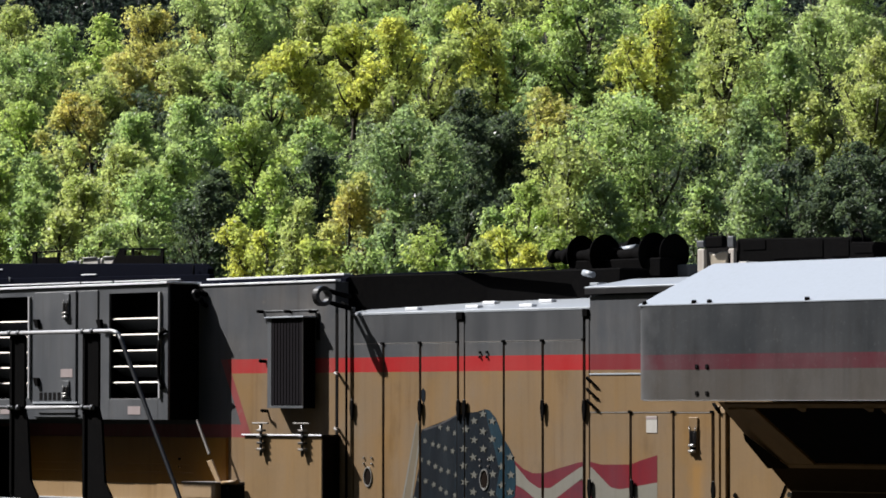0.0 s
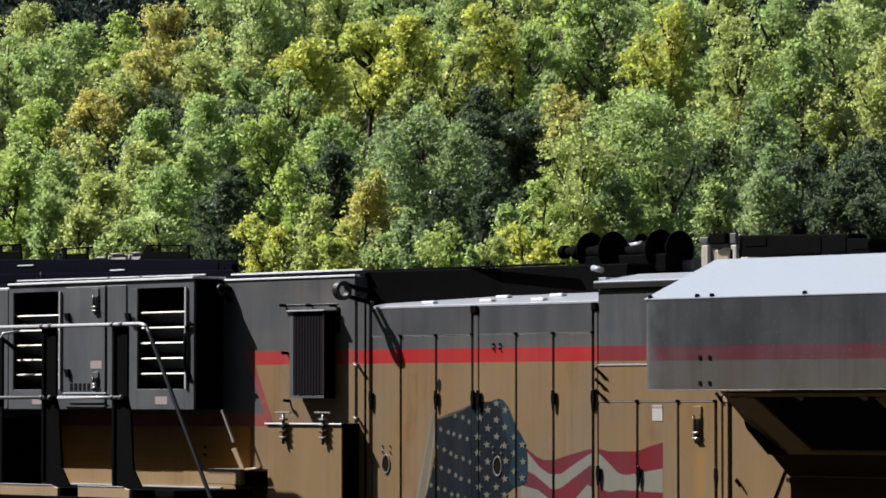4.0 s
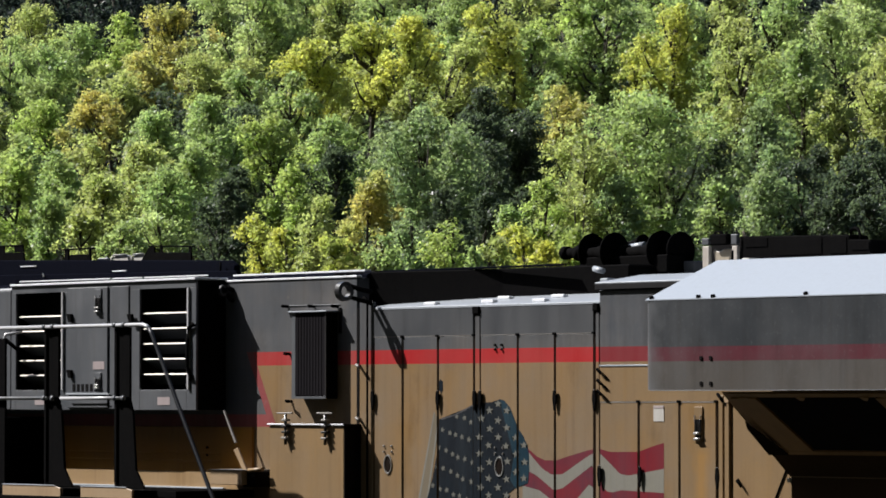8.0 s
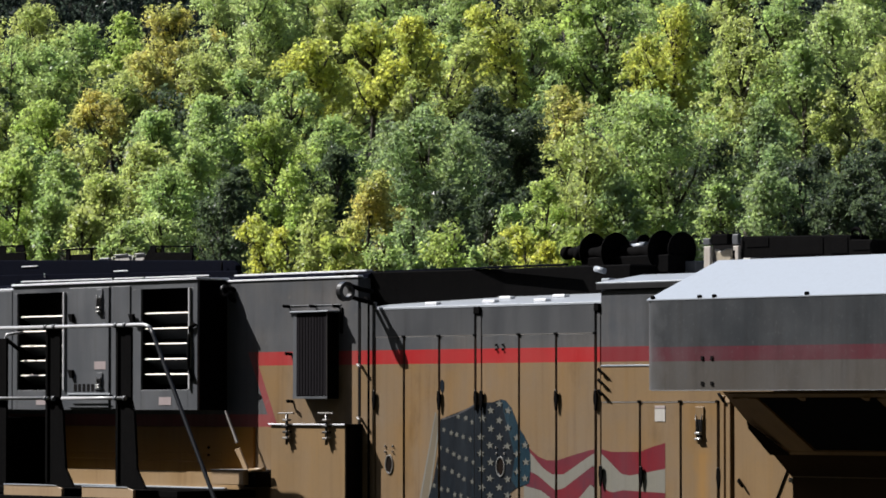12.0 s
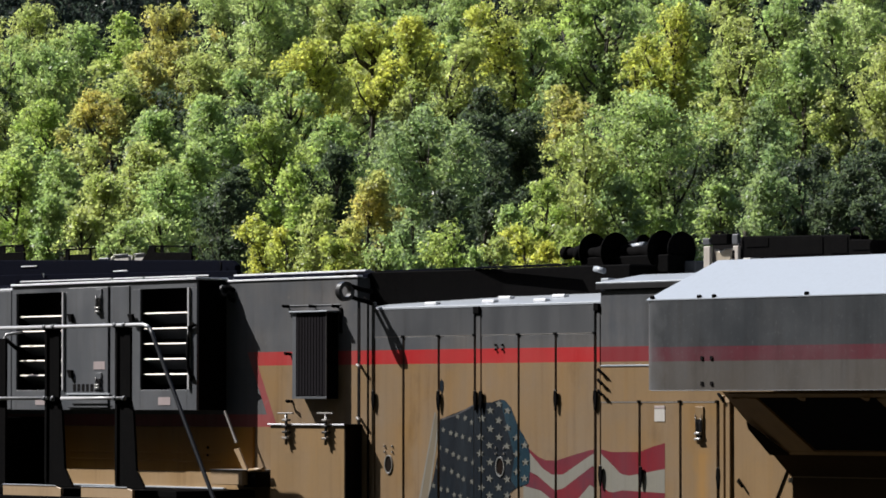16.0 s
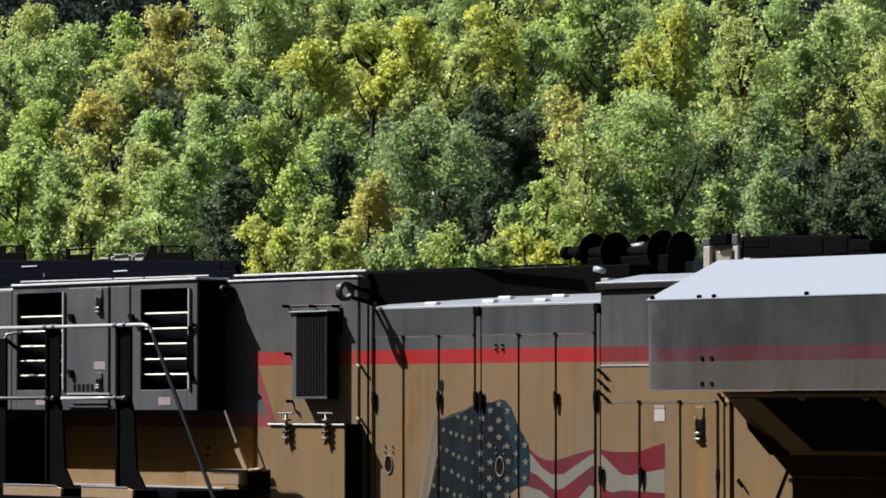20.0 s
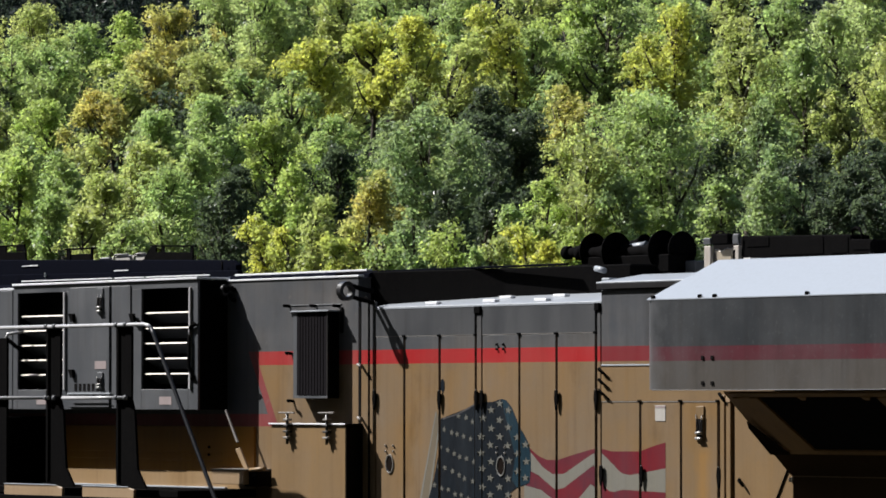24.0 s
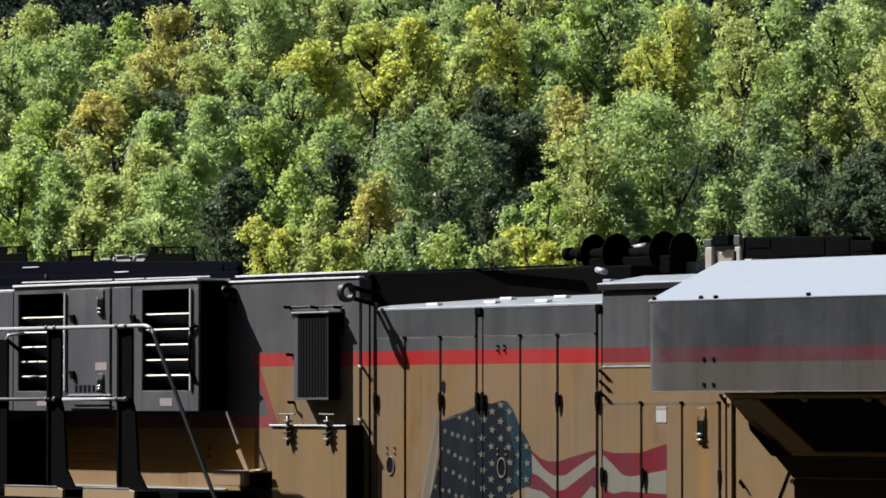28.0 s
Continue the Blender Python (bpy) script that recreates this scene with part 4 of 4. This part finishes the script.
    part("step_top", block(-3.078, -2.551, -0.328, -0.0016, 2.764, 2.774, 0.002), M["pin"], st)
    part("brace", solid([(-3.052, -0.19, 3.321), (-3.029, -0.19, 3.326), (-2.836, -0.19, 3.026), (-2.863, -0.19, 3.015)], (0, 0.02, 0), 0.003), M["pin"], loco, "thin slanting brace")
    part("brace_foot", solid([(-2.881, -0.19, 2.957), (-2.809, -0.19, 2.973), (-2.667, -0.19, 2.764), (-2.720, -0.19, 2.748)], (0, 0.02, 0), 0.003), M["pale_tan"], loco, "tan brace foot")
    part("step_stub", tube([(-2.551, -0.256, 2.766), (-2.331, -0.256, 2.780)], 0.02, 8), M["tan"], loco)
    part("step_arm", block(-2.639, -2.445, -0.256, -0.0015, 2.615, 2.756, 0.005), M["black"], loco)


railings()


def blower_wall_fittings():
    # filter box: dark screen in a grey frame, standing off the wall
    y = -0.128
    a, b, zt, zb = -2.049, -1.527, 4.222, 3.431
    f = part("filter_box", block(a, b, y, -0.0008, zb, zt, 0.006), M["black"], loco, "black filter box on the wall")
    part("filter_hood", block(a - 0.02, b + 0.03, y - 0.03, -0.001, zt, zt + 0.014, 0.003), M["roof"], f, "bright hood edge")
    part("filter_rim", block(a, a + 0.06, y - 0.008, y - 0.0005, zb, zt, 0.003), M["grey"], f)
    part("filter_rim", block(b - 0.02, b, y - 0.008, y - 0.0005, zb, zt, 0.003), M["eye"], f)
    for k in range(9):
        x = a + 0.095 + 0.044 * k
        part("screen_rib", block(x, x + 0.008, y - 0.007, y - 0.0045, zb + 0.032, zt - 0.012, 0), M["black"], f)
    part("filter_rim", block(a, b, y - 0.010, y - 0.0085, zb, zb + 0.022, 0.002), M["grey"], f)
    part("filter_screen", block(a + 0.062, b - 0.021, y - 0.004, y - 0.0005, zb + 0.03, zt - 0.01, 0), M["grating"], f)
    # small pegs round it
    for px, py in ((-2.281, 4.285), (-1.874, 4.278), (-1.525, 4.272), (-2.246, 3.845), (-2.220, 3.405)):
        part("peg", tube([(px, 0.0, py), (px - 0.03, -0.05, py + 0.006), (px + 0.02, -0.07, py + 0.0)], 0.014, 8), M["black"], loco)
    part("drip_rail", block(-2.263, -1.491, -0.008, -0.0006, 4.287, 4.295, 0.002), M["grey"], loco)
    part("hang_strap", block(-1.499, -1.466, -0.014, -0.0006, 4.029, 4.261, 0.002), M["black"], loco)
    # lower cabinet with two screw latches
    y = -0.192
    a, b, zt = -2.312, -1.183, 3.188
    c = part("sand_box", block(a, b, y, -0.0008, 1.62, zt, 0.008), M["tan"], loco, "tan sand box with two screw latches")
    # lid blackened against bounce on the wall; its sunlit look painted on the edge
    part("box_lid", block(a - 0.02, b + 0.01, y - 0.008, -0.001, zt, zt + 0.014, 0.003), M["rubber"], c, "box lid blackened to stop light bouncing")
    part("lid_edge", block(a - 0.02, b + 0.01, y - 0.018, y - 0.0085, zt + 0.001, zt + 0.016, 0.003), M["bright"], c, "lid edge painted bright as the sunlit lid")
    # black sheet that paints the shaded side of the tan box
    part("box_side", block(b + 0.0005, b + 0.006, y + 0.004, -0.001, 1.62, zt - 0.004, 0), M["rubber"], c, "box side painted black for its shade")
    for px in (-2.025, -1.426):
        z = 3.296
        part("latch_bar", block(px - 0.11, px + 0.12, y - 0.05, y - 0.03, z - 0.004, z + 0.010, 0.003), M["pin"], c)
        part("latch_screw", tube([(px, y - 0.03, z), (px, y - 0.03, 3.011)], 0.014, 8), M["eye"], c)
        for k in range(4):
            part("latch_nut", block(px - 0.036, px + 0.036, y - 0.055, y - 0.0005, z - 0.07 - 0.055 * k, z - 0.05 - 0.055 * k, 0.004), M["eye" if k % 3 else "pin"], c)
    # lifting eyes at the corners of the roof
    for cx, cy, cz, f in ((-1.069, -0.28, 4.397, 1.0), (-3.179, -0.09, 4.452, 0.62)):
        bm = bmesh.new()
        n = 24
        ring = []
        for r, xx in ((0.088, -0.03), (0.088, 0.03), (0.052, 0.03), (0.052, -0.03)):
            ring.append([bm.verts.new((cx + f * xx, cy + f * r * math.cos(t), cz + f * r * math.sin(t))) for t in (2 * math.pi * k / n for k in range(n))])
        for p, q in zip(ring, ring[1:] + ring[:1]):
            for k in range(n):
                bm.faces.new((p[k], p[(k + 1) % n], q[(k + 1) % n], q[k]))
        bmesh.ops.recalc_face_normals(bm, faces=bm.faces[:])
        eye = part("lifting_eye", bm, M["eye"], loco, "black lifting eye")
        part("eye_arm", tube([(cx + 0.01, cy + 0.06 * f, cz + 0.05 * f), (cx + 0.03, 0.4 * cy, cz + 0.02), (cx + 0.04, 0.0, cz)], 0.022, 8), M["black"], eye)
        part("eye_arm", tube([(cx + 0.01, cy + 0.06 * f, cz - 0.05 * f), (cx + 0.03, 0.4 * cy, cz - 0.08), (cx + 0.04, 0.0, cz - 0.10)], 0.020, 8), M["black"], eye)
    # corner seam: dark joint, bars and pins
    part("corner_seam", block(-1.230, -1.205, -0.006, -0.0006, 1.7, 4.256, 0.001), M["rubber"], loco)
    part("seam_bar", tube([(-1.125, -0.001, 4.341), (-1.108, -0.03, 4.346), (-1.067, -0.03, 4.335), (-1.050, -0.03, 4.299), (-1.050, -0.03, 1.8)], 0.010, 8), M["black"], loco)
    for py in (3.728, 3.247):
        part("seam_pin", tube([(-1.189, 0.0, py), (-1.180, -0.055, py + 0.01), (-1.130, -0.055, py - 0.02)], 0.014, 8), M["pin"], loco)
    part("seam_strip", block(-1.197, -0.997, -0.004, 0.029, 1.7, 4.305, 0.003), M["livery"], loco)


blower_wall_fittings()


# ---- trees ----
def leaves(name, cen, size, per, rng, material, fine=1.0, mid=None):
    """One mesh of pointed leaves, scattered in flat sprays round the centres."""
    idx = np.repeat(np.arange(len(cen)), per)
    k = len(idx)
    off = rng.normal(size=(k, 3)) * np.array([0.66, 0.66, 0.40])
    pos = cen[idx] + off * size[idx][:, None]
    pos[:, 2] -= 0.22 * size[idx] * (off[:, 0] ** 2 + off[:, 1] ** 2)
    away = off if mid is None else pos - mid[idx]
    away = away / (np.linalg.norm(away, axis=1)[:, None] + 1e-6)
    out = 0.5 * away + 0.92 * rng.normal(size=(k, 3)) + np.array([-0.48, -0.36, 0.62])
    out /= np.linalg.norm(out, axis=1)[:, None]
    s = np.cross(out, rng.normal(size=(k, 3)))
    s /= np.linalg.norm(s, axis=1)[:, None]
    q = np.cross(out, s)
    ln = fine * rng.uniform(0.058, 0.145, k)[:, None]
    wd = ln * rng.uniform(0.45, 0.75, k)[:, None]
    v = np.stack([pos - s * ln * 0.8 + q * wd, pos - s * ln * 0.8 - q * wd, pos + s * ln * 1.2], 1).reshape(-1, 3)
    me = bpy.data.meshes.new(name)
    me.vertices.add(3 * k)
    me.vertices.foreach_set("co", v.astype(np.float32).ravel())
    me.loops.add(3 * k)
    me.loops.foreach_set("vertex_index", np.arange(3 * k, dtype=np.int32))
    me.polygons.add(k)
    me.polygons.foreach_set("loop_start", np.arange(0, 3 * k, 3, dtype=np.int32))
    me.polygons.foreach_set("loop_total", np.full(k, 3, dtype=np.int32))
    me.update(calc_edges=True)
    me.materials.append(material)
    return new(name, me)


def tree(u, d, top, wide, crown, tint, seed, label, dense=1.0, fine=1.0):
    """A broadleaf tree u metres aside and d metres ahead: its top, the width and depth of its crown, the kind of leaf."""
    rng = np.random.default_rng(seed)
    base = rise(u, d)
    foot = site(u, d, base - 0.1)
    r = wide / 2
    high = top - base + 0.1
    low = max(high - crown, 0.4)
    crown = high - low
    t = new("tree")
    t.location = foot
    tagged(t, label or NAMES[tint], "tree", "trees on the hillside")
    # crown: uneven boughs that fill an egg-shaped outline, each set with sprays of leaves
    boughs = int(12 + 0.36 * wide * crown)
    h = (np.arange(boughs) + rng.uniform(0.1, 0.9, boughs)) / boughs
    env = np.sin(np.pi * np.clip(h, 0.02, 0.99) ** 0.85) ** 0.6
    ang = 2.4 * np.arange(boughs) + rng.normal(0, 0.5, boughs) + rng.uniform(0, 6.28)
    size = rng.uniform(0.13, 0.46, boughs) * r * (0.55 + 0.45 * env)
    size[-2:] = np.minimum(size[-2:], 0.26 * r)
    reach = np.maximum(env * r * rng.uniform(0.50, 1.30, boughs) - size, 0) * rng.uniform(0.5, 1.0, boughs) ** 0.5
    tall = size * min(max(crown / wide, 0.8), 1.3) * rng.uniform(0.75, 1.35, boughs)
    bz = np.clip(low + crown * h + rng.normal(0, 0.07, boughs) * crown, low + 0.6 * tall, high - 0.85 * tall)
    lean = rng.normal(0, 0.10, 2) * wide
    broad = rng.uniform(0.86, 1.16, 2)
    bough = np.stack([broad[0] * reach * np.cos(ang) + lean[0] * h, broad[1] * reach * np.sin(ang) + lean[1] * h, bz], 1)
    count = 340 * wide * crown * 0.8 * dense / fine ** 2
    n = int(count / 17) + 12
    weight = size ** 2 / np.sum(size ** 2)
    pick = rng.choice(boughs, n, p=weight)
    w = rng.normal(size=(n, 3)) + np.array([0, 0, 0.22])
    w /= np.linalg.norm(w, axis=1)[:, None]
    rad = rng.uniform(0.28, 1.0, n) ** 0.6 * rng.uniform(0.85, 1.2, n)
    shoot = rng.uniform(0, 1, n) < 0.14
    rad[shoot] *= rng.uniform(1.05, 1.45, int(shoot.sum()))
    cen = bough[pick] + w * rad[:, None] * np.stack([size, size, tall], 1)[pick]
    heart = bough[pick] * np.array([0.6, 0.6, 1.0]) - np.array([0, 0, 0.3]) * tall[pick][:, None]
    spray = rng.uniform(0.14, 0.40, n) * (0.75 + 0.045 * wide) * np.where(shoot, 0.8, 1.0)
    crown_ob = leaves("crown", cen, spray, rng.integers(8, 27, n), rng, LEAF[tint], fine, heart)
    crown_ob.parent = t
    # trunk, with limbs that reach into the boughs
    tr = 0.019 * high
    bend = rng.normal(size=(5, 2)) * 0.08 * r
    peak = low + 0.8 * crown
    spine = [Vector((0, 0, 0))] + [Vector((bend[i][0], bend[i][1], peak * (i + 1) / 5)) for i in range(5)]
    trunk = part_local("trunk", tube(spine, 1, 7, None, [tr * f for f in (1.15, 0.9, 0.75, 0.55, 0.35, 0.12)]), M["bark"], t)
    for i in range(0, boughs, 1 if dense > 0.6 else 3):
        c = Vector(bough[i])
        z = max(0.55 * low, min(c.z - 0.2 * crown - 0.5 * reach[i], 0.95 * peak))
        f = min(z / peak, 1) * 5
        g = int(min(f, 4))
        p = spine[g].lerp(spine[g + 1], f - g)
        m = p.lerp(c, 0.5) + Vector((0.12 * (c.x - p.x), 0.12 * (c.y - p.y), -0.07 * (c - p).length))
        part_local("limb", tube([p, m, c], 1, 5, None, [tr * 0.42, tr * 0.27, tr * 0.10]), M["bark"], trunk)
    return t


def part_local(name, bm, material, parent):
    me = bpy.data.meshes.new(name)
    bm.to_mesh(me)
    bm.free()
    me.materials.append(material)
    ob = new(name, me)
    ob.parent = parent
    return ob


NAMES = {
    "green": "leafy green broadleaf tree on the hillside", "bright": "bright fresh-green broadleaf tree catching the sun",
    "dark": "broadleaf tree with leaves coloured dark as if shaded", "blue": "dense blue-green broadleaf tree",
    "sage": "pale sage-green broadleaf tree with a domed crown", "yellow": "sunlit yellow-green tree beginning to turn",
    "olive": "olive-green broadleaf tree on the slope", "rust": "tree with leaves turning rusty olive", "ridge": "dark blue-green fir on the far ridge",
}
forest = []


def plant(u, d, top, wide, crown, tint):
    forest.append(tree(u, d, top, wide, crown, tint, 100 + len(forest), NAMES[tint], 0.9, 0.52 + 0.35 * d / 215))


plant(-29.61, 300, 31.98, 8.66, 8.03, "olive")
plant(-29.89, 288, 28.74, 4.83, 5.71, "green")
plant(-26.41, 284, 27.62, 5.82, 4.83, "green")
plant(-25.62, 296, 30.25, 5.24, 6.29, "green")
plant(-22.84, 298, 30.99, 5.11, 6.50, "bright")
plant(-18.75, 291, 30.81, 6.67, 7.26, "rust")
plant(-15.75, 306, 34.04, 6.55, 7.37, "sage")
plant(-11.98, 302, 33.64, 6.75, 6.85, "sage")
plant(-19.04, 280, 26.83, 4.69, 4.48, "rust")
plant(-15.42, 276, 26.57, 5.14, 4.30, "olive")
plant(-12.35, 274, 26.03, 5.10, 4.66, "olive")
plant(-20.96, 266, 24.47, 4.95, 5.09, "olive")
plant(-23.94, 252, 21.56, 5.63, 5.78, "bright")
plant(-27.04, 258, 21.40, 4.56, 4.94, "olive")
plant(-20.50, 247, 21.80, 4.51, 5.60, "rust")
plant(-17.07, 238, 19.85, 4.21, 4.72, "green")
plant(-15.41, 230, 19.45, 5.13, 7.33, "green")
plant(-13.10, 233, 20.51, 5.82, 8.32, "green")
plant(-11.74, 244, 20.75, 6.17, 8.82, "dark")
plant(-11.99, 262, 24.33, 3.64, 5.20, "green")
plant(-16.63, 204, 14.52, 5.70, 4.97, "olive")
plant(-18.49, 196, 13.11, 2.86, 3.47, "green")
plant(-14.01, 207, 15.13, 4.43, 5.51, "green")
plant(-12.79, 190, 11.97, 2.77, 3.02, "sage")
plant(-21.00, 205, 15.13, 4.96, 5.58, "bright")
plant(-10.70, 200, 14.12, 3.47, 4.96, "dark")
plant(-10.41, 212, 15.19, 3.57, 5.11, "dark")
plant(-8.64, 216, 18.18, 4.61, 6.58, "bright")
plant(-6.01, 221, 18.67, 5.14, 7.20, "green")
plant(-5.31, 214, 16.46, 3.82, 5.46, "dark")
plant(-7.63, 248, 24.96, 6.65, 4.64, "yellow")
plant(-8.82, 243, 22.49, 4.07, 4.13, "green")
plant(-4.34, 251, 26.23, 4.11, 5.41, "yellow")
plant(-2.07, 249, 26.39, 4.87, 6.07, "yellow")
plant(-5.19, 258, 24.36, 4.32, 4.02, "olive")
plant(-7.15, 300, 32.84, 5.31, 5.31, "olive")
plant(-4.49, 305, 33.53, 5.11, 4.32, "green")
plant(-1.56, 296, 31.44, 4.96, 4.61, "green")
plant(1.05, 300, 32.84, 5.59, 5.74, "green")
plant(0.64, 256, 25.86, 5.48, 5.01, "olive")
plant(-1.79, 246, 22.39, 3.66, 4.18, "olive")
plant(4.28, 262, 28.36, 5.86, 6.83, "yellow")
plant(2.58, 252, 22.51, 3.75, 5.36, "dark")
plant(8.30, 272, 30.64, 5.94, 8.48, "bright")
plant(10.52, 268, 30.06, 5.45, 7.78, "green")
plant(6.19, 294, 32.44, 4.38, 5.00, "olive")
plant(6.34, 256, 23.51, 3.55, 5.08, "blue")
plant(-3.20, 228, 18.69, 4.64, 6.62, "blue")
plant(-1.04, 226, 19.47, 6.39, 9.13, "blue")
plant(0.65, 230, 18.83, 5.13, 7.33, "blue")
plant(-3.63, 236, 18.43, 2.64, 3.01, "blue")
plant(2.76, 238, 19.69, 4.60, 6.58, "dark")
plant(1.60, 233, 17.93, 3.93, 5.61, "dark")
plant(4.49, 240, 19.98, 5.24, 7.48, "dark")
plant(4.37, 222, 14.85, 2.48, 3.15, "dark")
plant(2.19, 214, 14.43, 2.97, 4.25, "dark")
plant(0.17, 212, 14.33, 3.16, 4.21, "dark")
plant(7.12, 250, 22.30, 4.66, 4.53, "rust")
plant(6.62, 244, 19.27, 2.42, 3.46, "rust")
plant(11.62, 247, 25.13, 4.37, 5.25, "yellow")
plant(13.26, 245, 26.74, 5.02, 6.73, "yellow")
plant(16.30, 262, 28.93, 4.94, 7.05, "green")
plant(16.72, 255, 24.81, 4.30, 6.14, "green")
plant(10.68, 209, 19.03, 9.54, 9.24, "green")
plant(7.01, 205, 16.87, 5.54, 7.41, "olive")
plant(4.98, 201, 14.03, 3.39, 4.84, "bright")
plant(8.93, 203, 14.41, 3.78, 4.60, "blue")
plant(14.52, 226, 17.80, 4.26, 6.08, "dark")
plant(11.99, 181, 12.85, 1.89, 2.69, "green")
plant(16.62, 236, 25.44, 5.38, 7.69, "olive")
plant(19.06, 240, 27.11, 6.19, 8.84, "green")
plant(17.11, 226, 19.63, 4.93, 7.05, "blue")
plant(19.99, 232, 23.44, 4.79, 6.84, "green")
plant(29.09, 312, 32.96, 6.39, 7.07, "sage")
plant(31.80, 318, 35.67, 8.88, 7.21, "sage")
plant(21.91, 230, 20.54, 4.28, 4.24, "olive")
plant(24.98, 234, 23.99, 5.67, 6.30, "olive")
plant(22.87, 222, 17.54, 4.34, 5.98, "dark")
plant(19.39, 219, 16.76, 3.69, 5.28, "dark")
plant(20.97, 214, 15.01, 3.99, 3.94, "dark")
plant(22.77, 212, 14.62, 3.16, 3.60, "dark")
plant(15.04, 196, 14.17, 3.33, 3.75, "blue")
plant(-8.14, 187, 11.70, 2.63, 3.10, "yellow")
plant(-6.87, 184, 11.15, 2.23, 2.61, "yellow")
plant(-6.06, 192, 12.73, 3.11, 3.75, "olive")
plant(-4.52, 182, 10.57, 2.36, 2.06, "yellow")
plant(-3.72, 196, 14.14, 3.90, 5.11, "rust")
plant(-2.57, 183, 10.61, 2.37, 2.07, "green")
plant(-1.38, 190, 12.17, 2.46, 3.23, "blue")
plant(0.50, 184, 11.40, 2.74, 2.87, "bright")
plant(2.35, 186, 10.98, 1.66, 2.37, "olive")
plant(3.64, 188, 11.32, 2.59, 2.66, "yellow")
plant(4.78, 183, 10.49, 1.93, 1.94, "yellow")
plant(2.97, 198, 12.81, 2.24, 3.09, "green")
plant(5.92, 190, 11.40, 2.15, 2.69, "bright")
plant(1.37, 181, 10.05, 1.17, 1.54, "green")
plant(-13.30, 295, 32.74, 6.04, 6.90, "sage")
plant(-19.97, 222, 16.64, 4.75, 4.72, "green")
plant(-16.75, 224, 17.22, 5.01, 5.24, "olive")
plant(-23.51, 228, 17.92, 3.62, 5.17, "green")
plant(-12.97, 219, 17.06, 3.91, 5.59, "green")
plant(-7.37, 207, 15.19, 3.08, 4.40, "bright")
plant(17.15, 215, 16.52, 3.84, 5.48, "blue")
plant(19.39, 205, 13.97, 3.44, 3.49, "dark")
plant(20.98, 203, 13.32, 3.78, 2.88, "dark")
plant(17.71, 208, 15.25, 3.09, 4.42, "dark")
plant(20.53, 211, 15.70, 3.14, 4.48, "dark")
plant(22.31, 209, 15.87, 3.52, 5.03, "dark")
plant(1.18, 243, 20.19, 3.13, 4.48, "dark")
plant(5.69, 266, 27.17, 4.71, 6.41, "green")
plant(-6.56, 254, 23.87, 4.49, 4.50, "olive")
plant(0.98, 280, 29.17, 4.17, 5.16, "green")
plant(-16.28, 188, 11.95, 2.89, 3.06, "olive")
plant(-14.34, 186, 11.53, 2.86, 2.69, "green")
plant(14.56, 285, 32.52, 5.57, 5.45, "green")
plant(18.88, 285, 32.52, 5.31, 5.05, "olive")
plant(-2.48, 312, 35.49, 9.88, 4.86, "sage")
plant(-10.13, 314, 35.48, 7.60, 4.67, "sage")
planted = len(forest)


def fill_forest():
    """Trees between and behind, scattered so that the slope is closed, and a dark ridge of firs beyond."""
    rng = random.Random(4)
    for d, count in ((225, 6), (245, 8), (268, 10), (290, 11), (318, 12)):
        for k in range(count):
            u = (-1 + 2 * (k + rng.uniform(0.15, 0.85)) / count) * d * 0.118
            dd = d + rng.uniform(-7, 7)
            high = rng.uniform(6.0, 7.5)
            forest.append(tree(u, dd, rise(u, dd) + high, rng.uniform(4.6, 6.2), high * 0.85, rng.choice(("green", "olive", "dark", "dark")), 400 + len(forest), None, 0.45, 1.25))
    for d, count in ((342, 24), (360, 24), (384, 24), (412, 24)):
        for k in range(count):
            u = (-1 + 2 * (k + rng.uniform(0.15, 0.85)) / count) * d * 0.118
            dd = d + rng.uniform(-7, 7)
            high = rng.uniform(9.0, 12.0)
            forest.append(tree(u, dd, rise(u, dd) + high, rng.uniform(7.0, 9.5), high * 0.95, "ridge", 400 + len(forest), None, 0.42, 1.5))


fill_forest()


def undergrowth():
    """Low scrub that fills the slope between the trunks."""
    rng = np.random.default_rng(9)
    n = 1500
    u, d = rng.uniform(-34, 34, n), rng.uniform(175, 330, n)
    keep = np.abs(u) < d * 0.125
    u, d = u[keep], d[keep]
    cen = np.array([site(a, b, rise(a, b) + 0.7) for a, b in zip(u, d)])
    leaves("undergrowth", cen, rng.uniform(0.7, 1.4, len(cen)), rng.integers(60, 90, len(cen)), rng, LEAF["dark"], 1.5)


tagged(undergrowth() or bpy.data.objects["undergrowth"], "dark green leafy scrub between the trees", "undergrowth", kind="stuff")


# ---- wind ----
def motions():
    """The crowns nod a little in the wind, each in its own time."""
    rng = random.Random(8)
    for t in forest[:planted]:
        crown = t.children[0]
        slow, quick, turn, lean = rng.uniform(5.5, 9.0), rng.uniform(2.4, 3.6), rng.uniform(0, 6.28), rng.uniform(0.04, 0.09)
        rows = []
        for k in range(29):
            a = lean * math.sin(2 * math.pi * k / slow + turn) + 0.4 * lean * math.sin(2 * math.pi * k / quick + 2 * turn)
            rows.append((float(k), pose(0, 0, 0, 0.6 * a, a, 0)))
        walk(crown, rows)


motions()
